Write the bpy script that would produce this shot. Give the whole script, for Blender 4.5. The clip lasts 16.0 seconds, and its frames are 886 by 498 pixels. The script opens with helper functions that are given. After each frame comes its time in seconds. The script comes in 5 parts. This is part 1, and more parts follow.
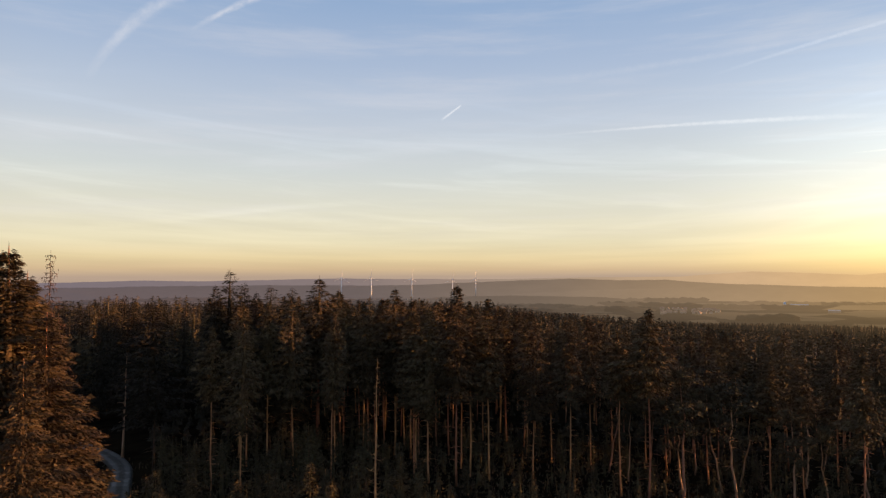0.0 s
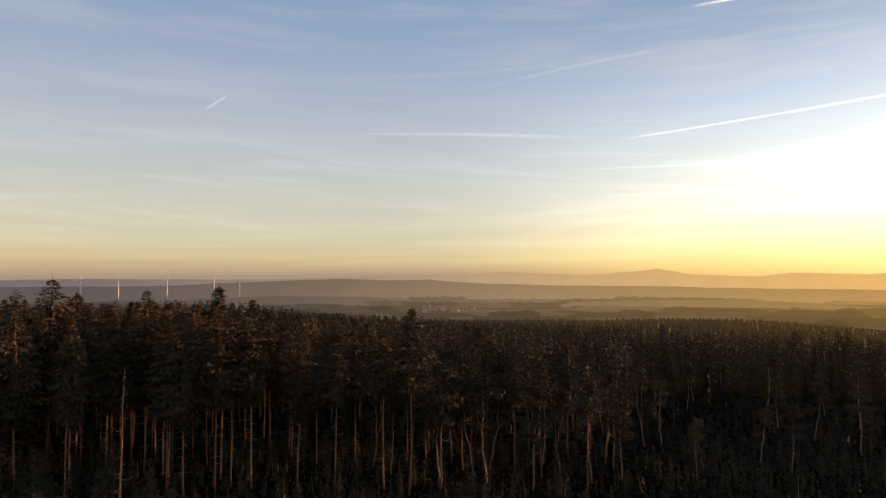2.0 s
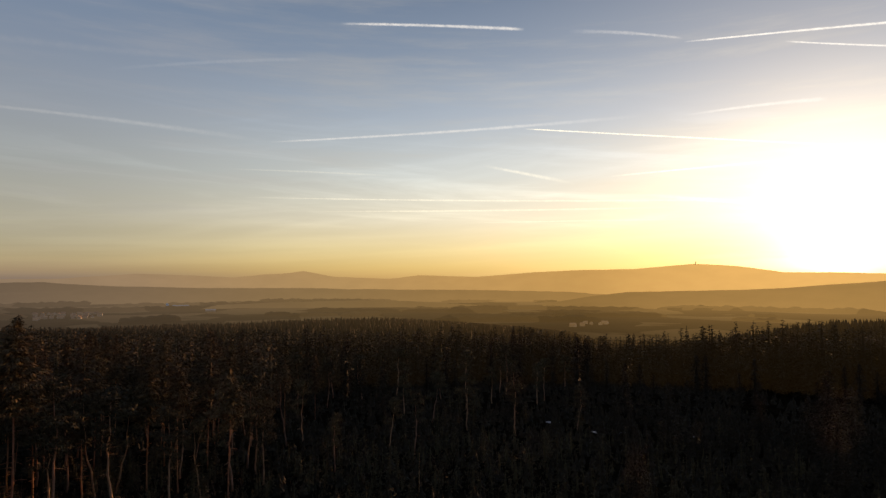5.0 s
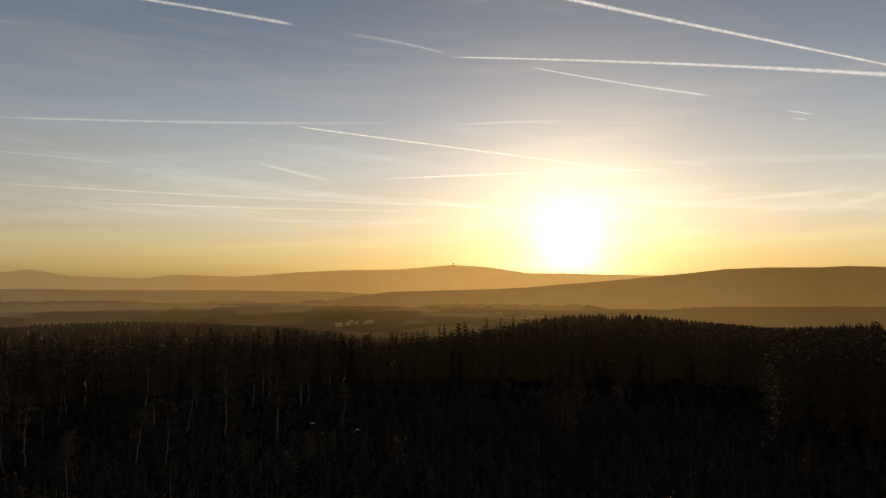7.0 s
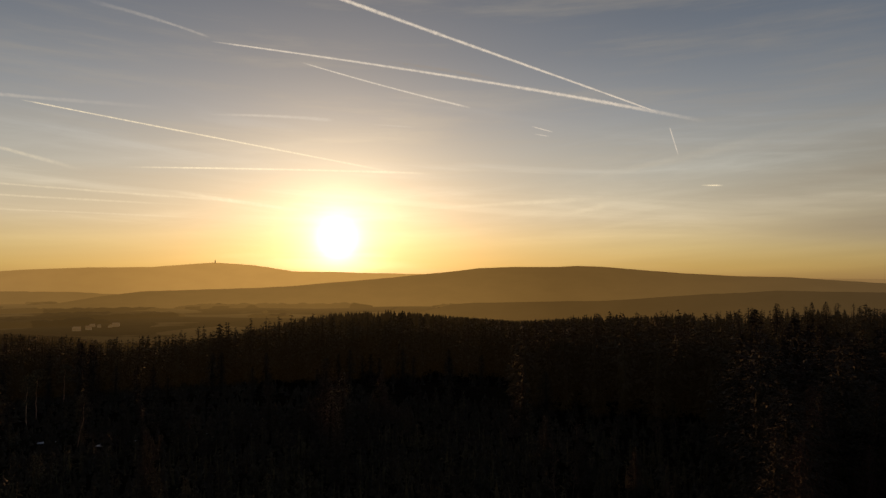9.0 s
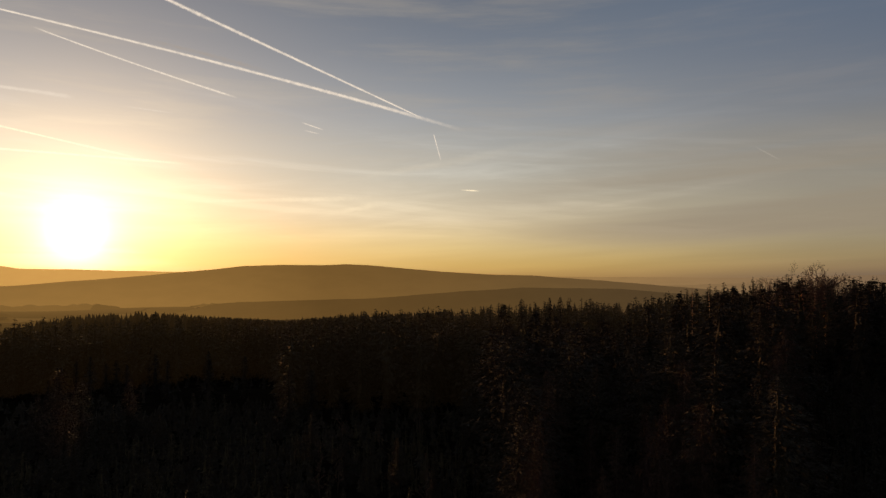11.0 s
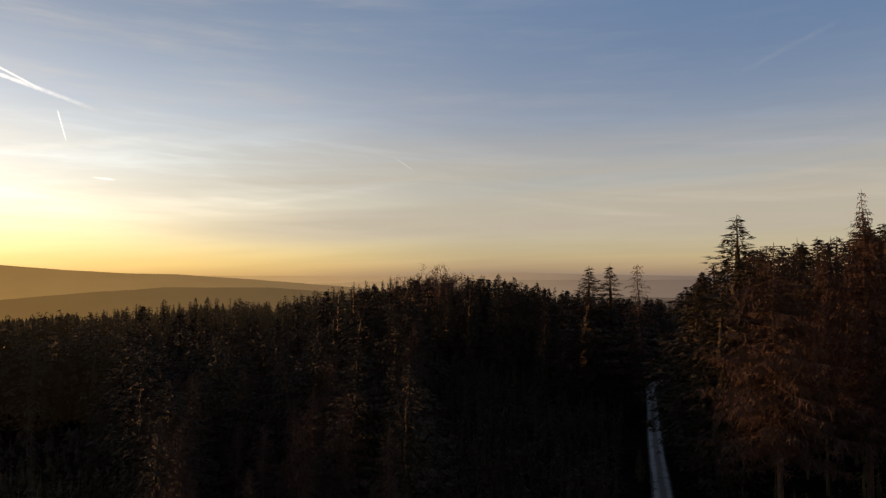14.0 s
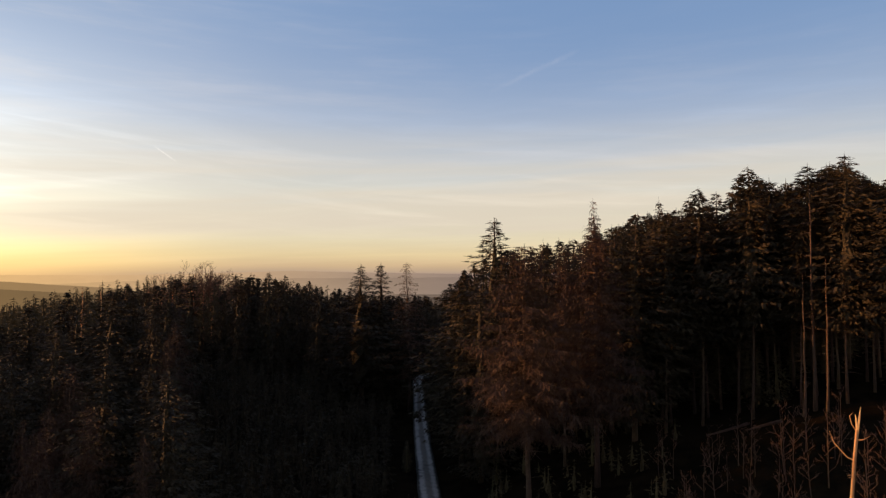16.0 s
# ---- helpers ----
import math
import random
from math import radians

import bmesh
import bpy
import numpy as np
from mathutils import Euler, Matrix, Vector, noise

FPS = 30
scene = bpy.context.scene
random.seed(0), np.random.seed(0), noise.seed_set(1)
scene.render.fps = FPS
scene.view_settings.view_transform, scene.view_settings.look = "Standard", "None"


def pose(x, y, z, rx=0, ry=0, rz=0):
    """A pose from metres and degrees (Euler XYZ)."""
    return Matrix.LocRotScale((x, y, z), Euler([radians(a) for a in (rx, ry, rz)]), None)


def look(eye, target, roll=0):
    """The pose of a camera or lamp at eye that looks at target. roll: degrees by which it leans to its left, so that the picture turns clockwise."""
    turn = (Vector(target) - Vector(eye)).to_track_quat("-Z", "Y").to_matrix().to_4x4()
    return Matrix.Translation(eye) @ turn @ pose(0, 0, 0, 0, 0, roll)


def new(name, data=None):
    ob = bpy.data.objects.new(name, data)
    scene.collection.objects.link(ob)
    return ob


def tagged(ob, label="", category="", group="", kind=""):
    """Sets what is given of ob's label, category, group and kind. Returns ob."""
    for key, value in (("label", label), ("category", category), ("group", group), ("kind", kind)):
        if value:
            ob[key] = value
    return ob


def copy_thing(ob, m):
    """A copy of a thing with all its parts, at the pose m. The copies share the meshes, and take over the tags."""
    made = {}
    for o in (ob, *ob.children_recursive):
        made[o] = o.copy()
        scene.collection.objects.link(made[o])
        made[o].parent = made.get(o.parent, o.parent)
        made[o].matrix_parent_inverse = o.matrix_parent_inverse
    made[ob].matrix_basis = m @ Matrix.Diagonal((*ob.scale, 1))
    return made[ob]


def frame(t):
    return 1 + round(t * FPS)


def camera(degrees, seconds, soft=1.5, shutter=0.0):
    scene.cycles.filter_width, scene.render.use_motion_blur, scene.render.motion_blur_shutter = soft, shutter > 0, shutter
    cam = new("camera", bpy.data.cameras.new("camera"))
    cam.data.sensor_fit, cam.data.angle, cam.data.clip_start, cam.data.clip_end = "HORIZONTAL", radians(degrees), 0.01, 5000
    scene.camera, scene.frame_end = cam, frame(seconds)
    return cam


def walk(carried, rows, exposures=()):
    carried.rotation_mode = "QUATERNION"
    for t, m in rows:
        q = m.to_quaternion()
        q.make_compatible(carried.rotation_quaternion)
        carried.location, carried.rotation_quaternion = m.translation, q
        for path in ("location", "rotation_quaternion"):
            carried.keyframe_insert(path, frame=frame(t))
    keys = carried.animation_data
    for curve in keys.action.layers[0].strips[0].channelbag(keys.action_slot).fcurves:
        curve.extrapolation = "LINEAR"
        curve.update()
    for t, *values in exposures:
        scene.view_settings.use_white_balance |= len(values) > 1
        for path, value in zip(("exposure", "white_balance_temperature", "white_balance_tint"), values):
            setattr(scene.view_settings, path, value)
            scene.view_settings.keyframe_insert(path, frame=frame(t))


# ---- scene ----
# A hovering camera, 30 m over a forest track on a wooded hill, turning to the right at sunset.
EYE = Vector((0.0, 0.0, 30.0))
cam = camera(68.4, 16.0, soft=1.4)
PATH = [
    (0.0, pose(0, 0, 30, 92.45, 0.04, 0.00)),
    (0.5, pose(0, 0, 30, 92.47, 0.04, -5.04)),
    (1.0, pose(0, 0, 30, 92.46, 0.02, -10.07)),
    (1.5, pose(0, 0, 30, 92.45, 0.02, -15.14)),
    (2.0, pose(0, 0, 30, 92.45, 0.04, -20.17)),
    (2.5, pose(0, 0, 30, 92.51, 0.07, -25.26)),
    (3.0, pose(0, 0, 30, 92.58, 0.08, -30.20)),
    (3.5, pose(0, 0, 30, 92.60, 0.04, -35.23)),
    (4.0, pose(0, 0, 30, 92.61, -0.00, -40.25)),
    (6.5, pose(0, 0, 30, 92.66, -0.07, -65.75)),
    (7.0, pose(0, 0, 30, 92.66, -0.12, -70.74)),
    (7.5, pose(0, 0, 30, 92.61, -0.11, -75.85)),
    (8.0, pose(0, 0, 30, 92.59, -0.12, -80.72)),
    (8.5, pose(0, 0, 30, 92.58, -0.10, -85.87)),
    (9.0, pose(0, 0, 30, 92.55, -0.09, -90.92)),
    (11.5, pose(0, 0, 30, 92.39, -0.11, -116.13)),
    (12.0, pose(0, 0, 30, 92.37, -0.14, -121.15)),
    (12.5, pose(0, 0, 30, 92.39, -0.12, -126.16)),
    (13.0, pose(0, 0, 30, 92.39, -0.10, -131.12)),
    (13.5, pose(0, 0, 30, 92.39, -0.05, -136.08)),
    (14.0, pose(0, 0, 30, 92.33, 0.02, -141.09)),
    (14.5, pose(0, 0, 30, 92.26, 0.09, -146.05)),
    (15.0, pose(0, 0, 30, 92.22, 0.13, -151.06)),
    (15.5, pose(0, 0, 30, 92.18, 0.18, -156.00)),
    (16.0, pose(0, 0, 30, 92.14, 0.20, -160.88)),
]
EXPOSURES = [
    (0.0, -0.1, 6500, 10), (1.0, -0.2, 6500, 10), (2.0, -0.35, 6500, 10), (3.5, -0.6, 6500, 10), (4.2, -0.8, 6550, 10), (6.5, -1.4, 6600, 10), (7.5, -1.62, 6950, 11),
    (9.0, -1.81, 7400, 12), (11.5, -1.4, 7350, 13), (12.5, -1.1, 7150, 13), (13.5, -0.88, 6850, 12), (14.5, -0.56, 6700, 12), (15.2, -0.36, 6680, 12), (16.0, -0.15, 6650, 12),
]
walk(cam, PATH, EXPOSURES)

# ---- light: a low sun, a clear evening sky with thin cirrus ----
VALLEY = -112.0
SUN_AZ, SUN_EL = -81.7, 3.4


def way(az, el):
    """Unit vector for a bearing (degrees to the left of +y) and an elevation."""
    a, e = radians(az), radians(el)
    return Vector((-math.sin(a) * math.cos(e), math.cos(a) * math.cos(e), math.sin(e)))


SUN_DIR = way(SUN_AZ, SUN_EL)
sun = new("sun", bpy.data.lights.new("sun", "SUN"))
sun.data.energy, sun.data.angle, sun.data.color = 10.5, radians(0.6), (1.0, 0.49, 0.20)
sun.matrix_basis = look(SUN_DIR * 100, (0, 0, 0))


class Nodes:
    """A short way to write node trees."""

    def __init__(self, tree):
        self.tree = tree
        tree.nodes.clear()

    def add(self, kind, inputs=(), **attrs):
        n = self.tree.nodes.new(kind)
        if "operation" in attrs:
            n.operation = attrs["operation"]
        if "use_clamp" in attrs:
            n.use_clamp = attrs["use_clamp"]
        if "interpolation_type" in attrs:
            n.interpolation_type = attrs["interpolation_type"]
        if "data_type" in attrs:
            n.data_type, n.blend_type = attrs["data_type"], attrs["blend_type"]
        if "attribute_name" in attrs:
            n.attribute_name = attrs["attribute_name"]
        for k, v in dict(inputs).items():
            self.put(n.inputs[k], v)
        return n

    def put(self, socket, v):
        if isinstance(v, bpy.types.NodeSocket):
            self.tree.links.new(v, socket)
        elif isinstance(v, bpy.types.Node):
            self.tree.links.new(v.outputs[0], socket)
        else:
            socket.default_value = v

    def math(self, op, a, b=0.0, clamp=False):
        return self.add("ShaderNodeMath", {0: a, 1: b}, operation=op, use_clamp=clamp).outputs[0]

    def vec(self, op, a, b=(0, 0, 0)):
        n = self.add("ShaderNodeVectorMath", {0: a, 1: b}, operation=op)
        return n.outputs["Value"] if op in ("DOT_PRODUCT", "LENGTH") else n.outputs[0]

    def ramp(self, fac, stops):
        n = self.add("ShaderNodeValToRGB", {0: fac})
        el = n.color_ramp.elements
        while len(el) < len(stops):
            el.new(0.5)
        for e, (p, c) in zip(el, stops):
            e.position, e.color = p, (*c, 1) if not isinstance(c, float) else (c, c, c, 1)
        return n.outputs[0]

    def span(self, v, lo, hi, a=0.0, b=1.0, smooth=True):
        n = self.add("ShaderNodeMapRange", {0: v, 1: lo, 2: hi, 3: a, 4: b}, interpolation_type="SMOOTHSTEP" if smooth else "LINEAR")
        return n.outputs[0]

    def mix(self, fac, a, b, blend="MIX"):
        n = self.add("ShaderNodeMix", data_type="RGBA", blend_type=blend)
        for i, v in ((0, fac), (6, a), (7, b)):
            self.put(n.inputs[i], (*v, 1) if isinstance(v, tuple) and len(v) == 3 else v)
        return n.outputs[2]

    def noise(self, vector, scale, detail=4.0, rough=0.55, out=0):
        return self.add("ShaderNodeTexNoise", {"Vector": vector, "Scale": scale, "Detail": detail, "Roughness": rough}).outputs[out]


def stops_by_elevation(rows, top=1.0):
    return [(math.sin(radians(e)) / top, c) for e, c in rows]


SIDE_SKY = [(0.0, (0.50, 0.37, 0.28)), (0.7, (0.72, 0.53, 0.32)), (1.6, (0.81, 0.66, 0.39)), (3.0, (0.82, 0.74, 0.52)), (5.5, (0.75, 0.72, 0.60)),
            (9.0, (0.63, 0.66, 0.66)), (13.0, (0.53, 0.585, 0.68)), (18.0, (0.395, 0.485, 0.655)), (24.0, (0.265, 0.39, 0.61)), (40.0, (0.12, 0.20, 0.42)), (60.0, (0.06, 0.11, 0.25)), (90.0, (0.04, 0.08, 0.19))]
SUN_SKY = [(0.0, (1.40, 0.84, 0.21)), (1.0, (1.65, 1.17, 0.35)), (2.5, (1.72, 1.40, 0.66)), (5.0, (1.55, 1.42, 1.08)), (9.0, (1.14, 1.21, 1.18)),
           (14.0, (0.66, 0.79, 0.96)), (19.0, (0.36, 0.48, 0.67)), (24.0, (0.21, 0.31, 0.49)), (40.0, (0.10, 0.17, 0.32)), (60.0, (0.06, 0.11, 0.23)), (90.0, (0.04, 0.08, 0.19))]


def make_world():
    world = bpy.data.worlds.new("evening_sky")
    scene.world = world
    world.use_nodes = True
    n = Nodes(world.node_tree)
    d = n.vec("NORMALIZE", n.add("ShaderNodeTexCoord").outputs["Generated"])
    xyz = n.add("ShaderNodeSeparateXYZ", {0: d}).outputs
    up = xyz[2]
    fac = n.math("MAXIMUM", up, 0.0)
    flat = n.vec("NORMALIZE", n.vec("MULTIPLY", d, (1, 1, 0)))
    side = n.vec("DOT_PRODUCT", flat, (SUN_DIR.x, SUN_DIR.y, 0))
    toward = n.span(side, math.cos(radians(66)), math.cos(radians(6)))
    base = n.mix(toward, n.ramp(fac, stops_by_elevation(SIDE_SKY)), n.ramp(fac, stops_by_elevation(SUN_SKY)))
    # the dusk side of the sky, behind the hill
    base = n.mix(n.span(side, math.cos(radians(112)), math.cos(radians(150)), 0.0, 0.85), base, (0.27, 0.255, 0.31))
    # cleaner, bluer air away from the sun, to the south
    south = n.math("MULTIPLY", n.span(n.vec("DOT_PRODUCT", flat, tuple(way(170, 0))), 0.35, 1.0), n.span(up, 0.06, 0.4))
    base = n.mix(south, base, (0.18, 0.305, 0.545))
    # thin cirrus, drawn out in long level wisps
    drawn = n.add("ShaderNodeMapping", {"Vector": d, "Rotation": (radians(3), radians(-5), 0), "Scale": (1.3, 1.3, 13.0)}).outputs[0]
    wisps = n.span(n.noise(drawn, 1.9, 6.0, 0.62), 0.44, 0.76)
    veil = n.math("MULTIPLY", n.math("MULTIPLY", wisps, n.span(up, 0.03, 0.12)), n.math("SUBTRACT", 0.34, n.math("MULTIPLY", south, 0.3)))
    lit = n.mix(toward, (0.72, 0.70, 0.74), (0.95, 0.85, 0.66))
    base = n.mix(veil, base, lit)
    # level streaks of haze above the horizon
    bands = n.add("ShaderNodeCombineXYZ", {0: n.math("MULTIPLY", xyz[0], 2.0), 1: n.math("MULTIPLY", xyz[1], 2.0), 2: n.math("ADD", n.math("MULTIPLY", up, 42.0), n.math("MULTIPLY", xyz[1], 3.0))}).outputs[0]
    streak = n.span(n.noise(bands, 1.0, 6.0, 0.55), 0.33, 0.70, 0.93, 1.05)
    streak = n.math("ADD", n.math("MULTIPLY", n.math("SUBTRACT", streak, 1.0), n.span(up, 0.16, 0.03)), 1.0)
    base = n.vec("MULTIPLY", base, n.add("ShaderNodeCombineXYZ", {0: streak, 1: streak, 2: streak}).outputs[0])
    # pale level cirrus in the south-west
    west = n.span(n.vec("DOT_PRODUCT", flat, tuple(way(-158, 0))), math.cos(radians(48)), math.cos(radians(20)))
    low = n.math("MULTIPLY", n.span(up, 0.025, 0.07), n.span(up, 0.24, 0.11))
    sheet = n.span(n.noise(bands, 0.55, 4.0, 0.5), 0.36, 0.62, 0.15, 0.85)
    base = n.mix(n.math("MULTIPLY", n.math("MULTIPLY", west, low), sheet), base, (0.73, 0.655, 0.55))
    # fine feathered cirrus, combed nearly level, brightest toward the sun
    turn = n.add("ShaderNodeMath", {0: n.vec("DOT_PRODUCT", flat, tuple(way(SUN_AZ - 90, 0))), 1: side}, operation="ARCTAN2").outputs[0]
    for slant, fine, gain in ((2.2, 34.0, 0.22), (-2.6, 26.0, 0.13)):
        comb = n.add("ShaderNodeCombineXYZ", {0: n.math("MULTIPLY", turn, 2.6), 1: n.math("ADD", n.math("MULTIPLY", up, fine), n.math("MULTIPLY", turn, slant)), 2: slant}).outputs[0]
        hair = n.add("ShaderNodeTexNoise", {"Vector": comb, "Scale": 1.0, "Detail": 7.0, "Roughness": 0.58, "Distortion": 0.5}).outputs[0]
        hair = n.math("MULTIPLY", n.span(hair, 0.46, 0.74), n.math("MULTIPLY", n.span(up, 0.03, 0.09), n.span(up, 0.32, 0.14)))
        more = n.math("ADD", 1.0, n.math("MULTIPLY", hair, n.span(toward, 0.0, 0.7, gain * 0.55, gain)))
        base = n.vec("MULTIPLY", base, n.add("ShaderNodeCombineXYZ", {0: more, 1: more, 2: more}).outputs[0])
    # the bright air round the sun
    near = n.math("MAXIMUM", n.vec("DOT_PRODUCT", d, tuple(SUN_DIR)), 0.0)
    for power, colour in ((4, (0.07, 0.08, 0.12)), (12, (0.23, 0.24, 0.20)), (90, (1.00, 0.95, 0.72)), (400, (1.3, 1.15, 0.8)), (1400, (2.6, 2.3, 1.7)), (5000, (7.0, 6.2, 5.0)), (12000, (14.0, 12.5, 10.0))):
        glow = n.add("ShaderNodeCombineXYZ", {i: n.math("MULTIPLY", n.math("MULTIPLY", n.math("POWER", near, power), n.span(wisps, 0.0, 0.8, 0.9, 1.18) if power < 500 else 1.0), c) for i, c in enumerate(colour)}).outputs[0]
        base = n.vec("ADD", base, glow)
    sky = n.add("ShaderNodeTexSky")
    sky.sky_type, sky.sun_disc, sky.dust_density = "NISHITA", False, 2.0
    sky.sun_elevation, sky.sun_rotation = radians(SUN_EL), radians(-SUN_AZ)
    bg = n.add("ShaderNodeBackground", {0: base, 1: 1.0})
    bg2 = n.add("ShaderNodeBackground", {0: sky.outputs[0], 1: 0.05})
    both = n.add("ShaderNodeAddShader", {0: bg, 1: bg2})
    n.add("ShaderNodeOutputWorld", {0: both})
    world.cycles.sampling_method = "MANUAL"
    world.cycles.sample_map_resolution = 1024


make_world()


# ---- materials ----
def material(name):
    m = bpy.data.materials.new(name)
    m.use_nodes = True
    return m, Nodes(m.node_tree)


def painted_haze(n):
    """Haze colour painted onto far surfaces as emission, warmer toward the sun, by the bearing of a place from the
    hill.
    """
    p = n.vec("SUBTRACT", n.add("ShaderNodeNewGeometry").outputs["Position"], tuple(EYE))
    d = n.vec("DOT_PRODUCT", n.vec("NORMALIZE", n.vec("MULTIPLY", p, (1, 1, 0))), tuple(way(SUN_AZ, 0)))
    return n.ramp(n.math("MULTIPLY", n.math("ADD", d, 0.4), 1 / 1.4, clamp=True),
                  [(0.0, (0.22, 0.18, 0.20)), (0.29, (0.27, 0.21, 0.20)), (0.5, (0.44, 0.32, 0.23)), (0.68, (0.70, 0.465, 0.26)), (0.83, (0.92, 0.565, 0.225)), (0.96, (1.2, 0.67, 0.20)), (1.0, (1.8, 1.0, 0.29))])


def surface(name, dark, light, rough=0.85, scale=3.0, bump=0.3, vary=0.3, stretch=(1, 1, 1), island=False, metal=0.0, spec=0.3, haze_share=0.0):
    """A worn natural surface: two colours mixed by fine and coarse noise, varied from thing to thing, with relief."""
    m, n = material(name)
    co = n.add("ShaderNodeMapping", {"Vector": n.add("ShaderNodeTexCoord").outputs["Object"], "Scale": stretch}).outputs[0]
    fine, coarse = n.noise(co, scale, 5.0, 0.65), n.noise(co, scale * 0.13, 3.0)
    f = n.math("ADD", n.math("MULTIPLY", fine, 0.65), n.math("MULTIPLY", coarse, 0.5))
    colour = n.mix(n.span(f, 0.35, 0.8), dark, light)
    rnd = n.add("ShaderNodeObjectInfo").outputs["Random"]
    if island:
        rnd = n.math("ADD", n.math("MULTIPLY", rnd, 0.4), n.math("MULTIPLY", n.add("ShaderNodeNewGeometry").outputs["Random Per Island"], 0.6))
    hsv = n.add("ShaderNodeHueSaturation", {"Hue": n.span(rnd, 0, 1, 0.5 - vary * 0.06, 0.5 + vary * 0.03, False),
                                            "Value": n.span(rnd, 0, 1, 1 - vary, 1 + vary, False), "Color": colour})
    b = n.add("ShaderNodeBsdfPrincipled", {"Base Color": hsv.outputs[0], "Roughness": rough, "Metallic": metal, "Specular IOR Level": spec})
    if bump:
        n.put(b.inputs["Normal"], n.add("ShaderNodeBump", {"Strength": bump, "Distance": 0.05, "Height": fine}))
    # haze painted as the surface's own emission, growing with distance
    if haze_share == "by distance":
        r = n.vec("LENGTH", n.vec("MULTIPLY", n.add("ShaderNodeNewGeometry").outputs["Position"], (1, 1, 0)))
        haze_share = n.ramp(n.math("DIVIDE", r, 2000.0), [(0.06, 0.003), (0.15, 0.009), (0.28, 0.03), (0.5, 0.07), (0.8, 0.15)])
    # this share of the surface glows in the haze colour
    if haze_share:
        b = n.add("ShaderNodeMixShader", {0: haze_share, 1: b.outputs[0], 2: n.add("ShaderNodeEmission", {0: painted_haze(n)}).outputs[0]})
    n.add("ShaderNodeOutputMaterial", {0: b})
    return m


# the same needles three times: sunlit tone, dimmed near tone, shaded tone painted in
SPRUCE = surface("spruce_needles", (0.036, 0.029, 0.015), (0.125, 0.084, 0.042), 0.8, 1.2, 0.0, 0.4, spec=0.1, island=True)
NEAR_SPRUCE = surface("near_spruce_needles", (0.022, 0.017, 0.009), (0.088, 0.059, 0.030), 0.8, 1.2, 0.0, 0.4, spec=0.1, island=True)
SHADE_SPRUCE = surface("shade_toned_spruce_needles", (0.016, 0.0135, 0.008), (0.047, 0.035, 0.020), 0.8, 1.2, 0.0, 0.35, spec=0.1, island=True)
YOUNG = surface("young_spruce_needles", (0.032, 0.027, 0.013), (0.085, 0.064, 0.031), 0.8, 1.5, 0.0, 0.4, spec=0.1, island=True)
PINE = surface("pine_needles", (0.038, 0.034, 0.018), (0.100, 0.077, 0.041), 0.8, 1.2, 0.0, 0.4, spec=0.1, island=True)
LARCH = surface("larch_twigs", (0.032, 0.020, 0.014), (0.075, 0.046, 0.031), 0.85, 1.5, 0.0, 0.35, spec=0.1, island=True)
TWIGS = surface("bare_twigs", (0.07, 0.038, 0.024), (0.16, 0.085, 0.05), 0.85, 2.0, 0.0, 0.3, island=True)
THIN_TWIGS = surface("thin_larch_twigs", (0.06, 0.035, 0.022), (0.13, 0.075, 0.042), 0.85, 2.0, 0.0, 0.3, spec=0.1, island=True)
# bark twice, sun and shade painted as a bright and a dark copy
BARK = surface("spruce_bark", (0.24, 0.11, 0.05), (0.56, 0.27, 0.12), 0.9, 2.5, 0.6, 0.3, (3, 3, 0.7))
SHADE_BARK = surface("shade_toned_bark", (0.035, 0.022, 0.015), (0.10, 0.060, 0.037), 0.9, 2.5, 0.6, 0.3, (3, 3, 0.7))
PINE_BARK = surface("pine_bark", (0.20, 0.11, 0.06), (0.48, 0.27, 0.15), 0.9, 2.0, 0.6, 0.25, (3, 3, 0.7))
DEAD_WOOD = surface("weathered_dead_wood", (0.28, 0.14, 0.06), (0.60, 0.34, 0.15), 0.85, 2.5, 0.5, 0.2, (4, 4, 0.6))
RAW_WOOD = surface("splintered_raw_wood", (0.38, 0.22, 0.09), (0.66, 0.44, 0.20), 0.8, 3.0, 0.6, 0.15, (5, 5, 0.6))
# these conifers carry painted haze glow, stronger farther from the hilltop
FAR_TREES = surface("haze_painted_conifers", (0.018, 0.015, 0.009), (0.045, 0.034, 0.019), 0.85, 0.15, 0.0, 0.4, spec=0.1, island=True, haze_share="by distance")
GRASS = surface("dry_grass", (0.04, 0.026, 0.013), (0.12, 0.08, 0.04), 0.9, 1.5, 0.0, 0.4, island=True)
WHITE_PAINT = surface("white_painted_steel", (0.70, 0.68, 0.66), (0.82, 0.81, 0.80), 0.45, 0.3, 0.0, 0.05)
# valley building surfaces glow with a fixed share of painted haze
PLASTER = surface("light_house_plaster", (0.22, 0.19, 0.16), (0.36, 0.32, 0.27), 0.9, 0.4, 0.1, 0.2, haze_share=0.22)
ROOF_TILE = surface("red_brown_roof_tile", (0.20, 0.12, 0.085), (0.34, 0.21, 0.14), 0.8, 0.6, 0.2, 0.35, haze_share=0.22)
SHEET_ROOF = surface("pale_sheet_metal_roof", (0.50, 0.48, 0.45), (0.66, 0.64, 0.60), 0.5, 0.2, 0.0, 0.1, haze_share=0.22)
GLASS_DARK = surface("dark_window_glass", (0.02, 0.02, 0.025), (0.04, 0.04, 0.045), 0.08, 1.0, 0.0, 0.1, spec=0.6, haze_share=0.22)


